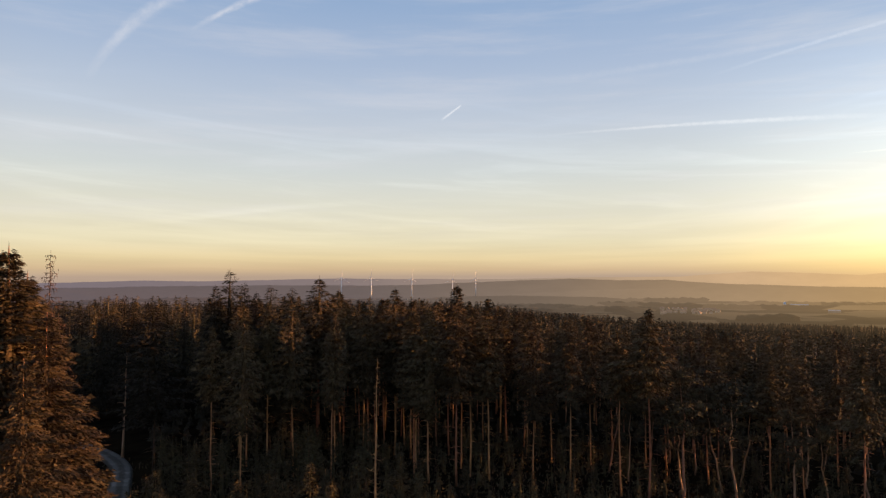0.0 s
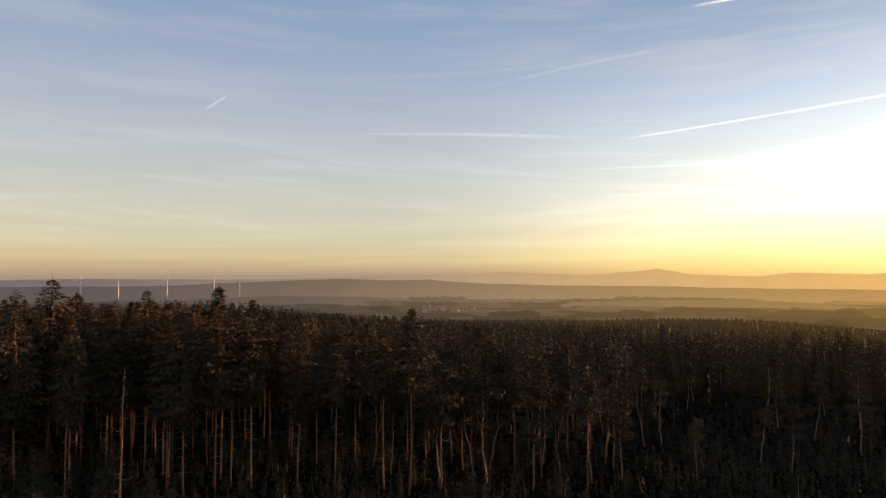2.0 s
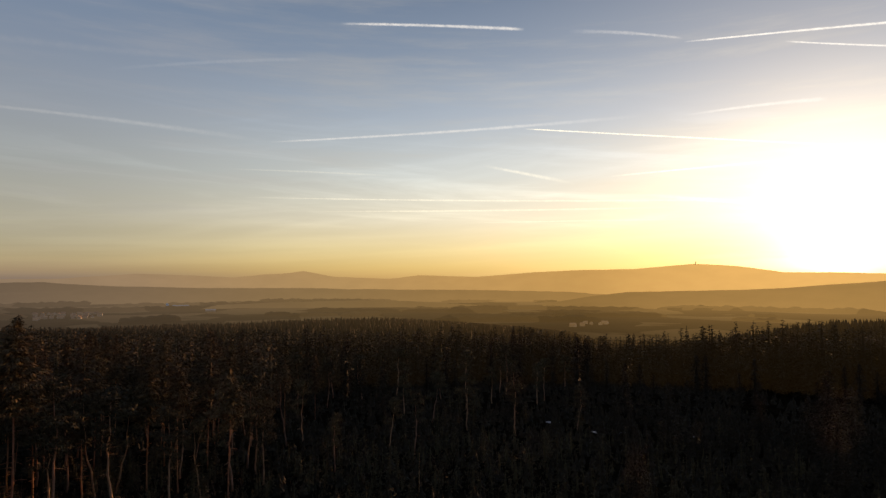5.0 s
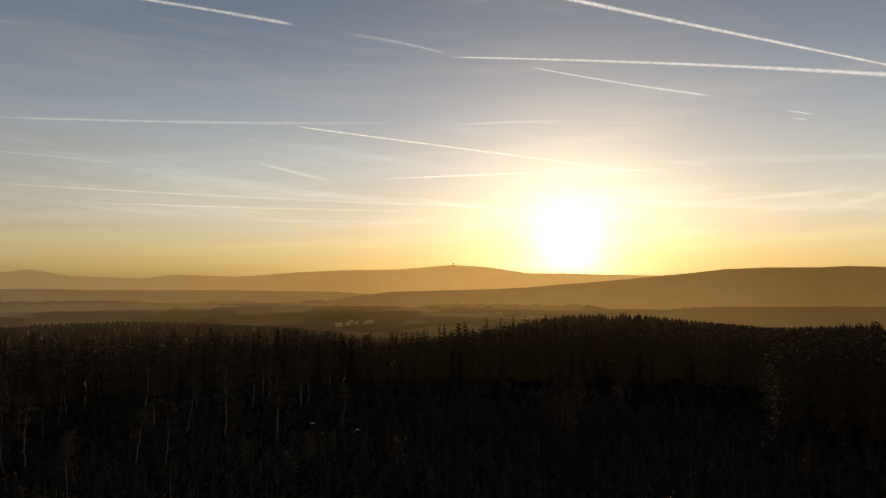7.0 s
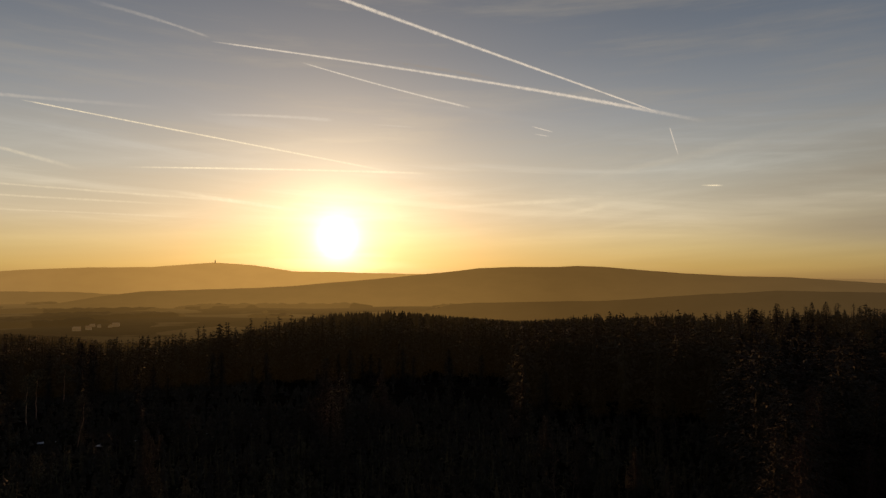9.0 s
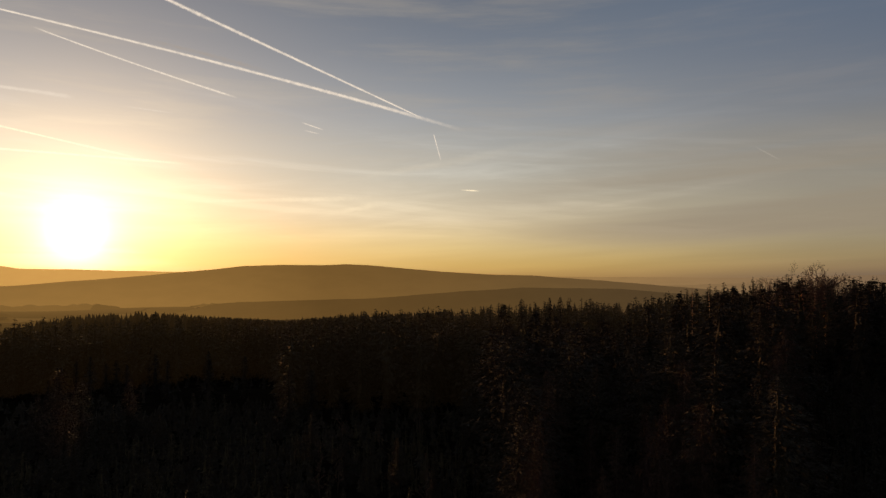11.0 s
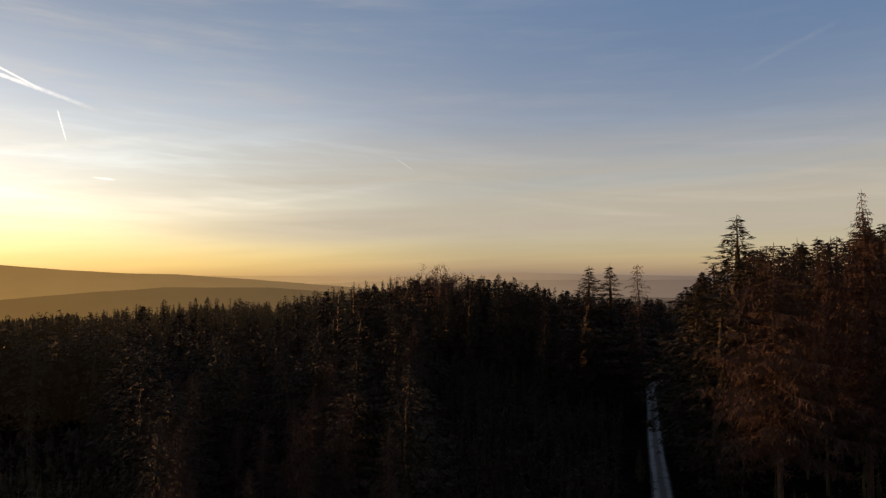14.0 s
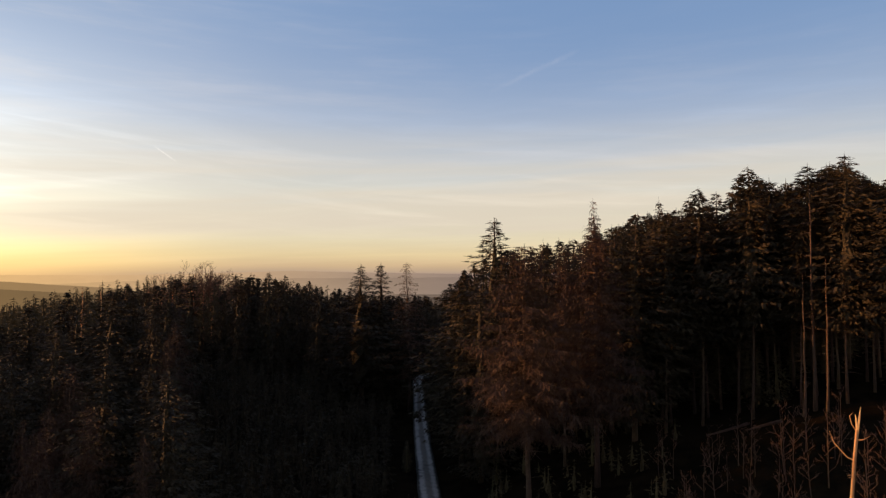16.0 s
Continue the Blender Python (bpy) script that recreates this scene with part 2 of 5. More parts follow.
def far_land(name, amount, strength=1.0, fields=0.0):
    """Distant backdrop land: dark woods and paler fields, with a share of haze painted in as emission."""
    m, n = material(name)
    pos = n.add("ShaderNodeNewGeometry").outputs["Position"]
    co = n.add("ShaderNodeMapping", {"Vector": pos, "Scale": (1, 1, 3.0)}).outputs[0]
    cell = n.add("ShaderNodeTexVoronoi", {"Vector": n.vec("ADD", co, n.vec("MULTIPLY", n.noise(co, 0.004, 3.0, out=1), (160, 160, 0))), "Scale": 0.0042}).outputs["Color"]
    pick = n.add("ShaderNodeSeparateColor", {0: cell}).outputs[0]
    field = n.span(n.math("ADD", pick, n.math("MULTIPLY", n.math("SUBTRACT", n.noise(co, 0.0018), 0.5), 0.9)), 0.60, 0.64)
    tone = n.mix(n.noise(co, 0.02, 5.0), (0.030, 0.024, 0.014), (0.07, 0.052, 0.03))
    crop = n.mix(n.noise(co, 0.003, 2.0), (0.09, 0.07, 0.035), (0.24, 0.165, 0.085))
    colour = n.mix(n.math("MULTIPLY", field, fields), tone, crop)
    b = n.add("ShaderNodeBsdfDiffuse", {0: colour, 1: 0.5})
    e = n.add("ShaderNodeEmission", {0: painted_haze(n), 1: strength})
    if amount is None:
        # painted haze grows with distance, weaker over the woods
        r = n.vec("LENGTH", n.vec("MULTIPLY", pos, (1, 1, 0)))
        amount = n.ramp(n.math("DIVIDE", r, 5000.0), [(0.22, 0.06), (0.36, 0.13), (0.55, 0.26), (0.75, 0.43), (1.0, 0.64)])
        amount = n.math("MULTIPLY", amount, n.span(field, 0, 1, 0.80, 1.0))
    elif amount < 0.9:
        # painted haze thickens toward the foot of the ridge
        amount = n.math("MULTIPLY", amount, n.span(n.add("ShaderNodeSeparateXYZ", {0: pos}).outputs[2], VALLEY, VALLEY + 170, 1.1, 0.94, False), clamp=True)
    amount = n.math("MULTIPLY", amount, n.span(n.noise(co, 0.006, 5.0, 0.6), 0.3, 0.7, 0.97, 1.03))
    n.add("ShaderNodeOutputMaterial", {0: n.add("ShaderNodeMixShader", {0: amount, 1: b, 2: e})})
    return m


def forest_floor():
    m, n = material("forest_floor")
    pos = n.add("ShaderNodeNewGeometry").outputs["Position"]
    big, mid, fine = n.noise(pos, 0.035, 4.0), n.noise(pos, 0.35, 5.0), n.noise(pos, 4.0, 6.0, 0.7)
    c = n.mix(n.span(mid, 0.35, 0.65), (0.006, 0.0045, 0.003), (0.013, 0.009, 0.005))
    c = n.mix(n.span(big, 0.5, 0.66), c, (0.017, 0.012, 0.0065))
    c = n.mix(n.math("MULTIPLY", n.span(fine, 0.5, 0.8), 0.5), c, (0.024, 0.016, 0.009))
    b = n.add("ShaderNodeBsdfPrincipled", {"Base Color": c, "Roughness": 1.0, "Specular IOR Level": 0.0})
    n.put(b.inputs["Normal"], n.add("ShaderNodeBump", {"Strength": 0.3, "Distance": 0.1, "Height": n.math("ADD", mid, n.math("MULTIPLY", fine, 0.4))}))
    n.add("ShaderNodeOutputMaterial", {0: b})
    return m


def icy_track():
    m, n = material("icy_gravel_track")
    pos = n.add("ShaderNodeNewGeometry").outputs["Position"]
    across = n.add("ShaderNodeSeparateXYZ", {0: n.add("ShaderNodeUVMap").outputs[0]}).outputs[0]
    rut = n.math("ABSOLUTE", n.math("SUBTRACT", n.math("ABSOLUTE", n.math("SUBTRACT", across, 0.5)), 0.26))
    wheel = n.span(n.math("ADD", rut, n.math("MULTIPLY", n.math("SUBTRACT", n.noise(pos, 0.6, 4.0), 0.5), 0.22)), 0.04, 0.20)
    fine = n.noise(pos, 3.0, 6.0, 0.7)
    c = n.mix(wheel, (0.36, 0.32, 0.275), (0.15, 0.125, 0.10))
    c = n.mix(n.span(n.noise(pos, 0.5, 5.0, 0.7), 0.50, 0.68), c, (0.05, 0.043, 0.035))
    c = n.mix(n.math("MULTIPLY", fine, 0.4), c, (0.12, 0.115, 0.11))
    verge = n.span(n.math("ADD", n.math("ABSOLUTE", n.math("SUBTRACT", across, 0.5)), n.math("MULTIPLY", n.math("SUBTRACT", n.noise(pos, 0.9, 5.0, 0.7), 0.5), 0.3)), 0.30, 0.42)
    c = n.mix(verge, c, (0.022, 0.018, 0.011))
    # the northern stretch is darkened in the colour for tree shade, in patches
    north_dim = n.math("MULTIPLY", n.span(n.add("ShaderNodeSeparateXYZ", {0: pos}).outputs[1], 45.0, 85.0, 0.0, 0.85), n.span(n.noise(pos, 0.35, 4.0, 0.6), 0.34, 0.5, 0.6, 1.0))
    c = n.mix(north_dim, c, (0.03, 0.026, 0.017))
    b = n.add("ShaderNodeBsdfPrincipled", {"Base Color": c, "Roughness": n.span(wheel, 0, 1, 0.6, 0.8), "Specular IOR Level": 0.2})
    n.put(b.inputs["Normal"], n.add("ShaderNodeBump", {"Strength": 0.5, "Distance": 0.08, "Height": fine}))
    n.add("ShaderNodeOutputMaterial", {0: b})
    return m


def ice():
    m, n = material("frozen_puddle")
    pos = n.add("ShaderNodeNewGeometry").outputs["Position"]
    c = n.mix(n.noise(pos, 1.5, 5.0), (0.25, 0.25, 0.27), (0.6, 0.6, 0.63))
    b = n.add("ShaderNodeBsdfPrincipled", {"Base Color": c, "Roughness": 0.4})
    n.add("ShaderNodeOutputMaterial", {0: b})
    return m


def vapour(name, colour, strength, soft, patch):
    """Ice-crystal cloud, its sunlight painted as emission: thins out toward its edges and ends, broken up by noise."""
    m, n = material(name)
    uv = n.add("ShaderNodeUVMap").outputs[0]
    xy = n.add("ShaderNodeSeparateXYZ", {0: uv}).outputs
    along = n.add("ShaderNodeMapping", {"Vector": uv, "Scale": (1.0, 0.9, 1.0)}).outputs[0]
    v = n.math("ADD", xy[1], n.math("MULTIPLY", n.math("SUBTRACT", n.noise(along, 2.2, 4.0), 0.5), 0.35))
    edge = n.span(n.math("ABSOLUTE", n.math("SUBTRACT", v, 0.5)), 0.5, 0.5 - soft)
    lump = n.span(n.noise(along, 0.8, 5.0, 0.65), 0.3, 0.65, patch, 1.0)
    fade = n.add("ShaderNodeAttribute", attribute_name="fade").outputs["Fac"]
    a = n.math("MULTIPLY", n.math("MULTIPLY", edge, lump), fade, clamp=True)
    mix = n.add("ShaderNodeMixShader", {0: a, 1: n.add("ShaderNodeBsdfTransparent"), 2: n.add("ShaderNodeEmission", {0: (*colour, 1), 1: strength})})
    n.add("ShaderNodeOutputMaterial", {0: mix})
    return m


# ---- geometry helpers ----
class Shape:
    """Points and faces gathered for one mesh."""

    def __init__(self):
        self.v, self.f, self.count = [], [], 0

    def add(self, pts, faces):
        self.v.append(np.asarray(pts, float).reshape(-1, 3))
        self.f += [tuple(i + self.count for i in f) for f in faces]
        self.count += len(self.v[-1])

    def tube(self, pts, radii, sides=6, cap=True):
        pts = [Vector(p) for p in pts]
        ring = []
        for i, p in enumerate(pts):
            d = (pts[min(i + 1, len(pts) - 1)] - pts[max(i - 1, 0)]).normalized()
            u = d.cross(Vector((0.31, 0.95, 0.07)) if abs(d.z) > 0.8 else Vector((0, 0, 1))).normalized()
            w = d.cross(u)
            ring += [p + (u * math.cos(2 * math.pi * k / sides) + w * math.sin(2 * math.pi * k / sides)) * radii[i] for k in range(sides)]
        faces = [(i * sides + k, i * sides + (k + 1) % sides, (i + 1) * sides + (k + 1) % sides, (i + 1) * sides + k)
                 for i in range(len(pts) - 1) for k in range(sides)]
        if cap:
            faces += [tuple(range((len(pts) - 1) * sides, len(pts) * sides)), tuple(range(sides - 1, -1, -1))]
        self.add([tuple(p) for p in ring], faces)

    def box(self, lo, hi):
        (a, b, c), (d, e, f) = lo, hi
        self.add([(a, b, c), (d, b, c), (d, e, c), (a, e, c), (a, b, f), (d, b, f), (d, e, f), (a, e, f)],
                 [(0, 3, 2, 1), (4, 5, 6, 7), (0, 1, 5, 4), (1, 2, 6, 5), (2, 3, 7, 6), (3, 0, 4, 7)])

    def mesh(self, name, *mats, smooth=False):
        me = bpy.data.meshes.new(name)
        me.from_pydata(np.concatenate(self.v).tolist(), [], self.f)
        for m in mats:
            me.materials.append(m)
        if smooth:
            me.polygons.foreach_set("use_smooth", [True] * len(me.polygons))
        me.update()
        return me


def part(name, me, parent, label=""):
    ob = new(name, me)
    ob.parent = parent
    if label:
        ob["label"] = label
    return ob


def thing(name, label, category, group="", kind=""):
    return tagged(new(name), label, category, group, kind)


# ---- the hill and the valley: height of the ground by bearing and distance ----
RADII = (0, 60, 100, 200, 350, 600, 1000, 1600)
LIE = {
    34: (0, 0, 0, 0, -2, -12, -50, -104),
    0: (0, 0, 0, -1, -5, -22, -62, -108),
    -30: (0, -1, -2, -8, -20, -34, -56, -110),
    -44: (0, 0, -1, -6, -22, -38, -50, -106),
    -56: (0, 0, -0.5, -4, -22, -43, -56, -106),
    -66: (0, 0, -0.5, -3, -24, -53, -85, -110),
    -84: (0, 0, -0.5, -3, -16, -21, -66, -112),
    -104: (0, 0, -0.5, -3, -14, -26, -70, -112),
    -124: (0, 0, -2, -4, -5, -16, -60, -112),
    -140: (0, 1, 3, 9, 8, -5, -50, -110),
    -160: (0, 0, 0, -3, -6, -15, -60, -110),
    -180: (0, 5, 9, 16, 20, 10, -40, -104),
    -194: (0, 9, 16, 27, 33, 25, -20, -102),
    -225: (0, 8, 14, 24, 30, 18, -30, -102),
    -275: (0, 3, 5, 6, 3, -10, -50, -102),
}
BEARINGS = sorted(LIE)


def eased(t):
    return t * t * (3 - 2 * t)


def lie(az, r):
    az = (az - 34) % 360 - 360 + 34
    if az < BEARINGS[0]:
        lo, hi, lo_az = BEARINGS[-1], BEARINGS[0], BEARINGS[-1] - 360
        t = (az - lo_az) / (hi - lo_az)
    else:
        hi = next((k for k in BEARINGS if k >= az), BEARINGS[-1])
        lo = max([k for k in BEARINGS if k < az], default=hi)
        t = 0 if hi == lo else (az - lo) / (hi - lo)
    t = eased(t)
    a, b = np.interp(r, RADII, LIE[lo]), np.interp(r, RADII, LIE[hi])
    z = a * (1 - t) + b * t
    if r > 1600:
        z += (VALLEY - z) * min(1, (r - 1600) / 500)
    return float(z)


def ground(x, y):
    r, az = math.hypot(x, y), math.degrees(math.atan2(-x, y))
    z = lie(az, r)
    rough = min(1, r / 40) * (0.5 * noise.noise((x * 0.025, y * 0.025, 3)) + 0.06 * noise.noise((x * 0.3, y * 0.3, 7)))
    far = 6.0 * noise.noise((x * 0.0016, y * 0.0016, 1)) * min(1, max(0, (r - 500) / 800))
    return z + rough + far


def spot(az, r):
    d = way(az, 0)
    return d.x * r, d.y * r


# the forest track runs straight below the camera and bends away at both ends
TRACK = [spot(-164, 250), spot(-160.8, 226), spot(-158.8, 208), spot(-158.75, 170), spot(-158.95, 128), spot(-159.7, 89), spot(-161.6, 55), spot(-175, 14),
         spot(40, 22), spot(28.8, 60), spot(27.0, 86), spot(26.1, 104), spot(26.3, 120), spot(29.5, 136), spot(36, 150), spot(45, 170)]


def track_line(step=2.0):
    pts = [Vector((*p, 0)) for p in TRACK]
    out = []
    for i in range(len(pts) - 1):
        p0, p1, p2, p3 = pts[max(i - 1, 0)], pts[i], pts[i + 1], pts[min(i + 2, len(pts) - 1)]
        k = max(2, int((p2 - p1).length / step))
        for j in range(k):
            t = j / k
            out.append(0.5 * (2 * p1 + (p2 - p0) * t + (2 * p0 - 5 * p1 + 4 * p2 - p3) * t * t + (3 * p1 - p0 - 3 * p2 + p3) * t ** 3))
    return out


LINE = track_line()
LINE_XY = np.array([(p.x, p.y) for p in LINE])


def off_track(x, y):
    return float(np.min(np.hypot(LINE_XY[:, 0] - x, LINE_XY[:, 1] - y)))


def make_ground():
    radii = [0.0] + [8 * 1.055 ** i for i in range(121)]
    radii = [r for r in radii if r < 4880] + [4900]
    n_az = 288
    pts, faces, mats = [(0, 0, ground(0, 0))], [], []
    for r in radii[1:]:
        for k in range(n_az):
            x, y = spot(360 * k / n_az, r)
            z = ground(x, y)
            if r < 260:
                d = off_track(x, y)
                z -= 0.25 * max(0, 1 - d / 5)
            pts.append((x, y, z))
    for k in range(n_az):
        faces.append((0, 1 + k, 1 + (k + 1) % n_az))
        mats.append(0)
    for i in range(len(radii) - 2):
        for k in range(n_az):
            a, b = 1 + i * n_az + k, 1 + i * n_az + (k + 1) % n_az
            faces.append((a, a + n_az, b + n_az, b))
            mats.append(1 if radii[i + 1] > 1150 else 0)
    me = bpy.data.meshes.new("ground")
    me.from_pydata(pts, [], faces)
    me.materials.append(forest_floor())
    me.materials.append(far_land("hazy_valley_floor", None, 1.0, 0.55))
    me.polygons.foreach_set("material_index", mats)
    me.polygons.foreach_set("use_smooth", [True] * len(faces))
    me.update()
    tagged(new("ground", me), "dark needle-strewn forest floor falling to a hazy evening valley", "ground", kind="structure")


def make_track():
    me = bpy.data.meshes.new("road")
    pts, faces, uv = [], [], []
    across = (0, 0.1, 0.24, 0.38, 0.5, 0.62, 0.76, 0.9, 1)
    sink = (-0.35, 0.0, -0.07, 0.0, 0.05, 0.0, -0.07, 0.0, -0.35)
    for i, p in enumerate(LINE):
        d = (LINE[min(i + 1, len(LINE) - 1)] - LINE[max(i - 1, 0)]).normalized()
        side = Vector((-d.y, d.x, 0))
        for a, s in zip(across, sink):
            q = p + side * (a - 0.5) * 3.3 * (1 + 0.08 * noise.noise((p.x * 0.2, p.y * 0.2, a)))
            pts.append((q.x, q.y, ground(p.x, p.y) + 0.12 + s))
            uv.append((a, i * 0.5))
    w = len(across)
    for i in range(len(LINE) - 1):
        for k in range(w - 1):
            a = i * w + k
            faces.append((a, a + 1, a + 1 + w, a + w))
    me.from_pydata(pts, [], faces)
    layer = me.uv_layers.new(name="UVMap")
    for loop in me.loops:
        layer.data[loop.index].uv = uv[loop.vertex_index]
    me.materials.append(icy_track())
    me.polygons.foreach_set("use_smooth", [True] * len(faces))
    tagged(new("road", me), "pale icy gravel forest track with two worn wheel ruts", "forest track", kind="structure")


make_ground()
make_track()


# ---- far ridges: each a long wooded swell of the land, evening haze painted on as glow ----
def ridge(name, r, crest, depth, haze, label, wobble=0.05, strength=1.0, teeth=0.0):
    """crest: rows of bearing and elevation of the skyline as seen from the hill; the ridge is depth metres thick."""
    az0, az1 = max(c[0] for c in crest), min(c[0] for c in crest)
    rows = sorted(crest)
    xs, ys = [c[0] for c in rows], [c[1] for c in rows]
    n = max(12, int((az0 - az1) / 0.12))
    sh = Shape()
    pts, faces = [], []
    prof = ((-1.0, 0.0), (-0.55, 0.42), (-0.2, 0.84), (0.0, 1.0), (0.3, 0.8), (1.0, 0.0))
    for i in range(n + 1):
        az = az0 + (az1 - az0) * i / n
        k = np.interp(az, xs, ys)
        el = k + wobble * noise.noise((az * 0.35, r * 0.01, 0)) + wobble * 0.5 * noise.noise((az * 1.3, r * 0.01, 4)) + teeth * noise.noise((az * 7.0, r, 9))
        top = EYE.z + r * math.tan(radians(el))
        for s, h in prof:
            rr = r + s * depth
            x, y = spot(az, rr)
            base = VALLEY - 12
            pts.append((x, y, base + (top - base) * h))
    w = len(prof)
    for i in range(n):
        for k in range(w - 1):
            a = i * w + k
            faces.append((a, a + 1, a + 1 + w, a + w))
    sh.add(pts, faces)
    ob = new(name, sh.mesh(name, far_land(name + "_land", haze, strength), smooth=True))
    return tagged(ob, label, "distant hill", kind="structure")


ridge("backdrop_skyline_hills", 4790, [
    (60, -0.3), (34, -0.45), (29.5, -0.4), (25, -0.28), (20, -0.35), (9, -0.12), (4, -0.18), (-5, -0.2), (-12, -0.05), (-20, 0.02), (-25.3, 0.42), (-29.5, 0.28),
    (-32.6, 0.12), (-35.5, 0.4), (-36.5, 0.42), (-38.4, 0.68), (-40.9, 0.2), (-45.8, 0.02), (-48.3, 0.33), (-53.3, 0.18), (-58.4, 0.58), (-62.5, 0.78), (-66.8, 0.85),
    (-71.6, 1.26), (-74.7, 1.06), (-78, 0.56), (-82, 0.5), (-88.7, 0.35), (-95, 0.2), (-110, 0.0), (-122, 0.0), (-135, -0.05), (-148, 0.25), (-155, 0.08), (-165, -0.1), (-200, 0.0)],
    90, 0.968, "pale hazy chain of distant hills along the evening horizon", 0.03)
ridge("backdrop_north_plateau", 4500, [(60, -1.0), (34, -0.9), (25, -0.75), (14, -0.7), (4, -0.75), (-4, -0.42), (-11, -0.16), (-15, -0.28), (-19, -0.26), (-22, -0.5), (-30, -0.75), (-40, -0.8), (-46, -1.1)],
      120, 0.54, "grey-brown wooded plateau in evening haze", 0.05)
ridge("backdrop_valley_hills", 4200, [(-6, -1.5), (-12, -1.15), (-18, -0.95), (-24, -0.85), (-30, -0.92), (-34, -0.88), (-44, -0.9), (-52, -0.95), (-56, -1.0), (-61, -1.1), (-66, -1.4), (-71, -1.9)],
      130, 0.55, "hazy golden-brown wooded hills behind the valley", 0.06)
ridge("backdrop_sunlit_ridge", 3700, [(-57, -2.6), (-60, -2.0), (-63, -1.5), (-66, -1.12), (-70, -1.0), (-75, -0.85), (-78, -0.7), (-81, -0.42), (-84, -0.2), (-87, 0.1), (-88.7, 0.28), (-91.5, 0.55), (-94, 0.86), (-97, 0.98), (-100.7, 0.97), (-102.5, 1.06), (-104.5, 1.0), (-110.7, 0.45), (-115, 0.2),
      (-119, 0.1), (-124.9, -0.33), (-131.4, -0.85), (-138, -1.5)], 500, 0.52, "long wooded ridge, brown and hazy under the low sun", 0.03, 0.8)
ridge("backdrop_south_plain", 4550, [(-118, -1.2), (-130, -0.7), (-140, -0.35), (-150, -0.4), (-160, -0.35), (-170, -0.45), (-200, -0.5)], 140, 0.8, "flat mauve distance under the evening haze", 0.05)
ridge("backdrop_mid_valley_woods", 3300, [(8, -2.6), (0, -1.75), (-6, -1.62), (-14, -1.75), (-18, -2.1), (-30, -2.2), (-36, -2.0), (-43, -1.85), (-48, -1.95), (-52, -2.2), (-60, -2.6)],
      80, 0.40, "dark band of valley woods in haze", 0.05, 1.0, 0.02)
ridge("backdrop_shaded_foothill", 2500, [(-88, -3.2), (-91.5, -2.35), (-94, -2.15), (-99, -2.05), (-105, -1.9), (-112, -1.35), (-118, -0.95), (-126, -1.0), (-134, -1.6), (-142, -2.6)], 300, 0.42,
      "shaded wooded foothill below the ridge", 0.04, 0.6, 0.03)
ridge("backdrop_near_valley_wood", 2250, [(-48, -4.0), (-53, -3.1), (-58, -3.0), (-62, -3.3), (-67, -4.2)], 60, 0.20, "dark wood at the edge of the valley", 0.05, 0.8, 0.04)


def valley_woods():
    """Copses and long strips of wood on the valley floor, each a low uneven slab of treetops."""
    rng = random.Random(21)
    sh = Shape()
    for _ in range(120):
        az, r = rng.uniform(40, -150), math.sqrt(rng.uniform(1780 ** 2, 4400 ** 2))
        long, deep, high = rng.uniform(40, 420) * (r / 3000), rng.uniform(30, 110), rng.uniform(10, 20)
        if r < 2950 and -24.5 < az < -16.5 or r < 2400 and -84 < az < -78:
            continue
        cx, cy = spot(az, r)
        turn = math.radians(az + rng.uniform(-25, 25))
        ux, uy = math.cos(turn), math.sin(turn)
        n = max(8, int(long / 9))
        pts, faces = [], []
        rows = ((-0.5, -6), (-0.46, 0.8), (0.0, 1.0), (0.46, 0.8), (0.5, -6))
        for i in range(n + 1):
            t = i / n - 0.5
            end = min(1, (0.5 - abs(t)) * 7 + 0.15)
            for s, h in rows:
                x, y = cx + ux * t * long * 2 - uy * s * deep * end, cy + uy * t * long * 2 + ux * s * deep * end
                top = high * end ** 0.5 * (1 + 0.3 * rng.uniform(-1, 1)) * h if h > 0 else h
                pts.append((x, y, ground(cx, cy) + top))
        w = len(rows)
        faces = [(i * w + k, i * w + k + 1, (i + 1) * w + k + 1, (i + 1) * w + k) for i in range(n) for k in range(w - 1)]
        sh.add(pts, faces)
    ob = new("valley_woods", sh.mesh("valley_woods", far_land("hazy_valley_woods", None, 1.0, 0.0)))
    tagged(ob, "dark copses and strips of wood on the hazy valley floor", "woods", kind="stuff")


valley_woods()


# ---- trees ----
def kites(sh, roots, tips, width, rng, hang=0.0):
    """Many slim four-cornered sprays of needles from roots to tips, each turned at random and bent at its middle."""
    roots, tips = np.asarray(roots), np.asarray(tips)
    d = tips - roots
    rnd = rng.normal(size=d.shape)
    side = np.cross(d, rnd)
    side /= np.linalg.norm(side, axis=1, keepdims=True) + 1e-9
    w = np.asarray(width).reshape(-1, 1)
    mid = roots + d * 0.45
    mid[:, 2] += 0.12 * np.linalg.norm(d, axis=1) - hang
    pts = np.stack([roots, mid - side * w, tips, mid + side * w], 1).reshape(-1, 3)
    n = len(roots)
    sh.add(pts, [f for i in range(n) for f in ((4 * i, 4 * i + 1, 4 * i + 3), (4 * i + 1, 4 * i + 2, 4 * i + 3))])


def trunk_line(rng, h, lean, crook, steps=9):
    a = rng.uniform(0, 6.28)
    pts, drift = [], np.zeros(2)
    for i in range(steps + 1):
        t = i / steps
        pts.append((lean * h * t * math.cos(a) + drift[0], lean * h * t * math.sin(a) + drift[1], h * t))
        drift = drift + rng.normal(size=2) * crook
    return pts


def at_height(pts, z):
    zs = [p[2] for p in pts]
    return np.array([np.interp(z, zs, [p[0] for p in pts]), np.interp(z, zs, [p[1] for p in pts]), z])


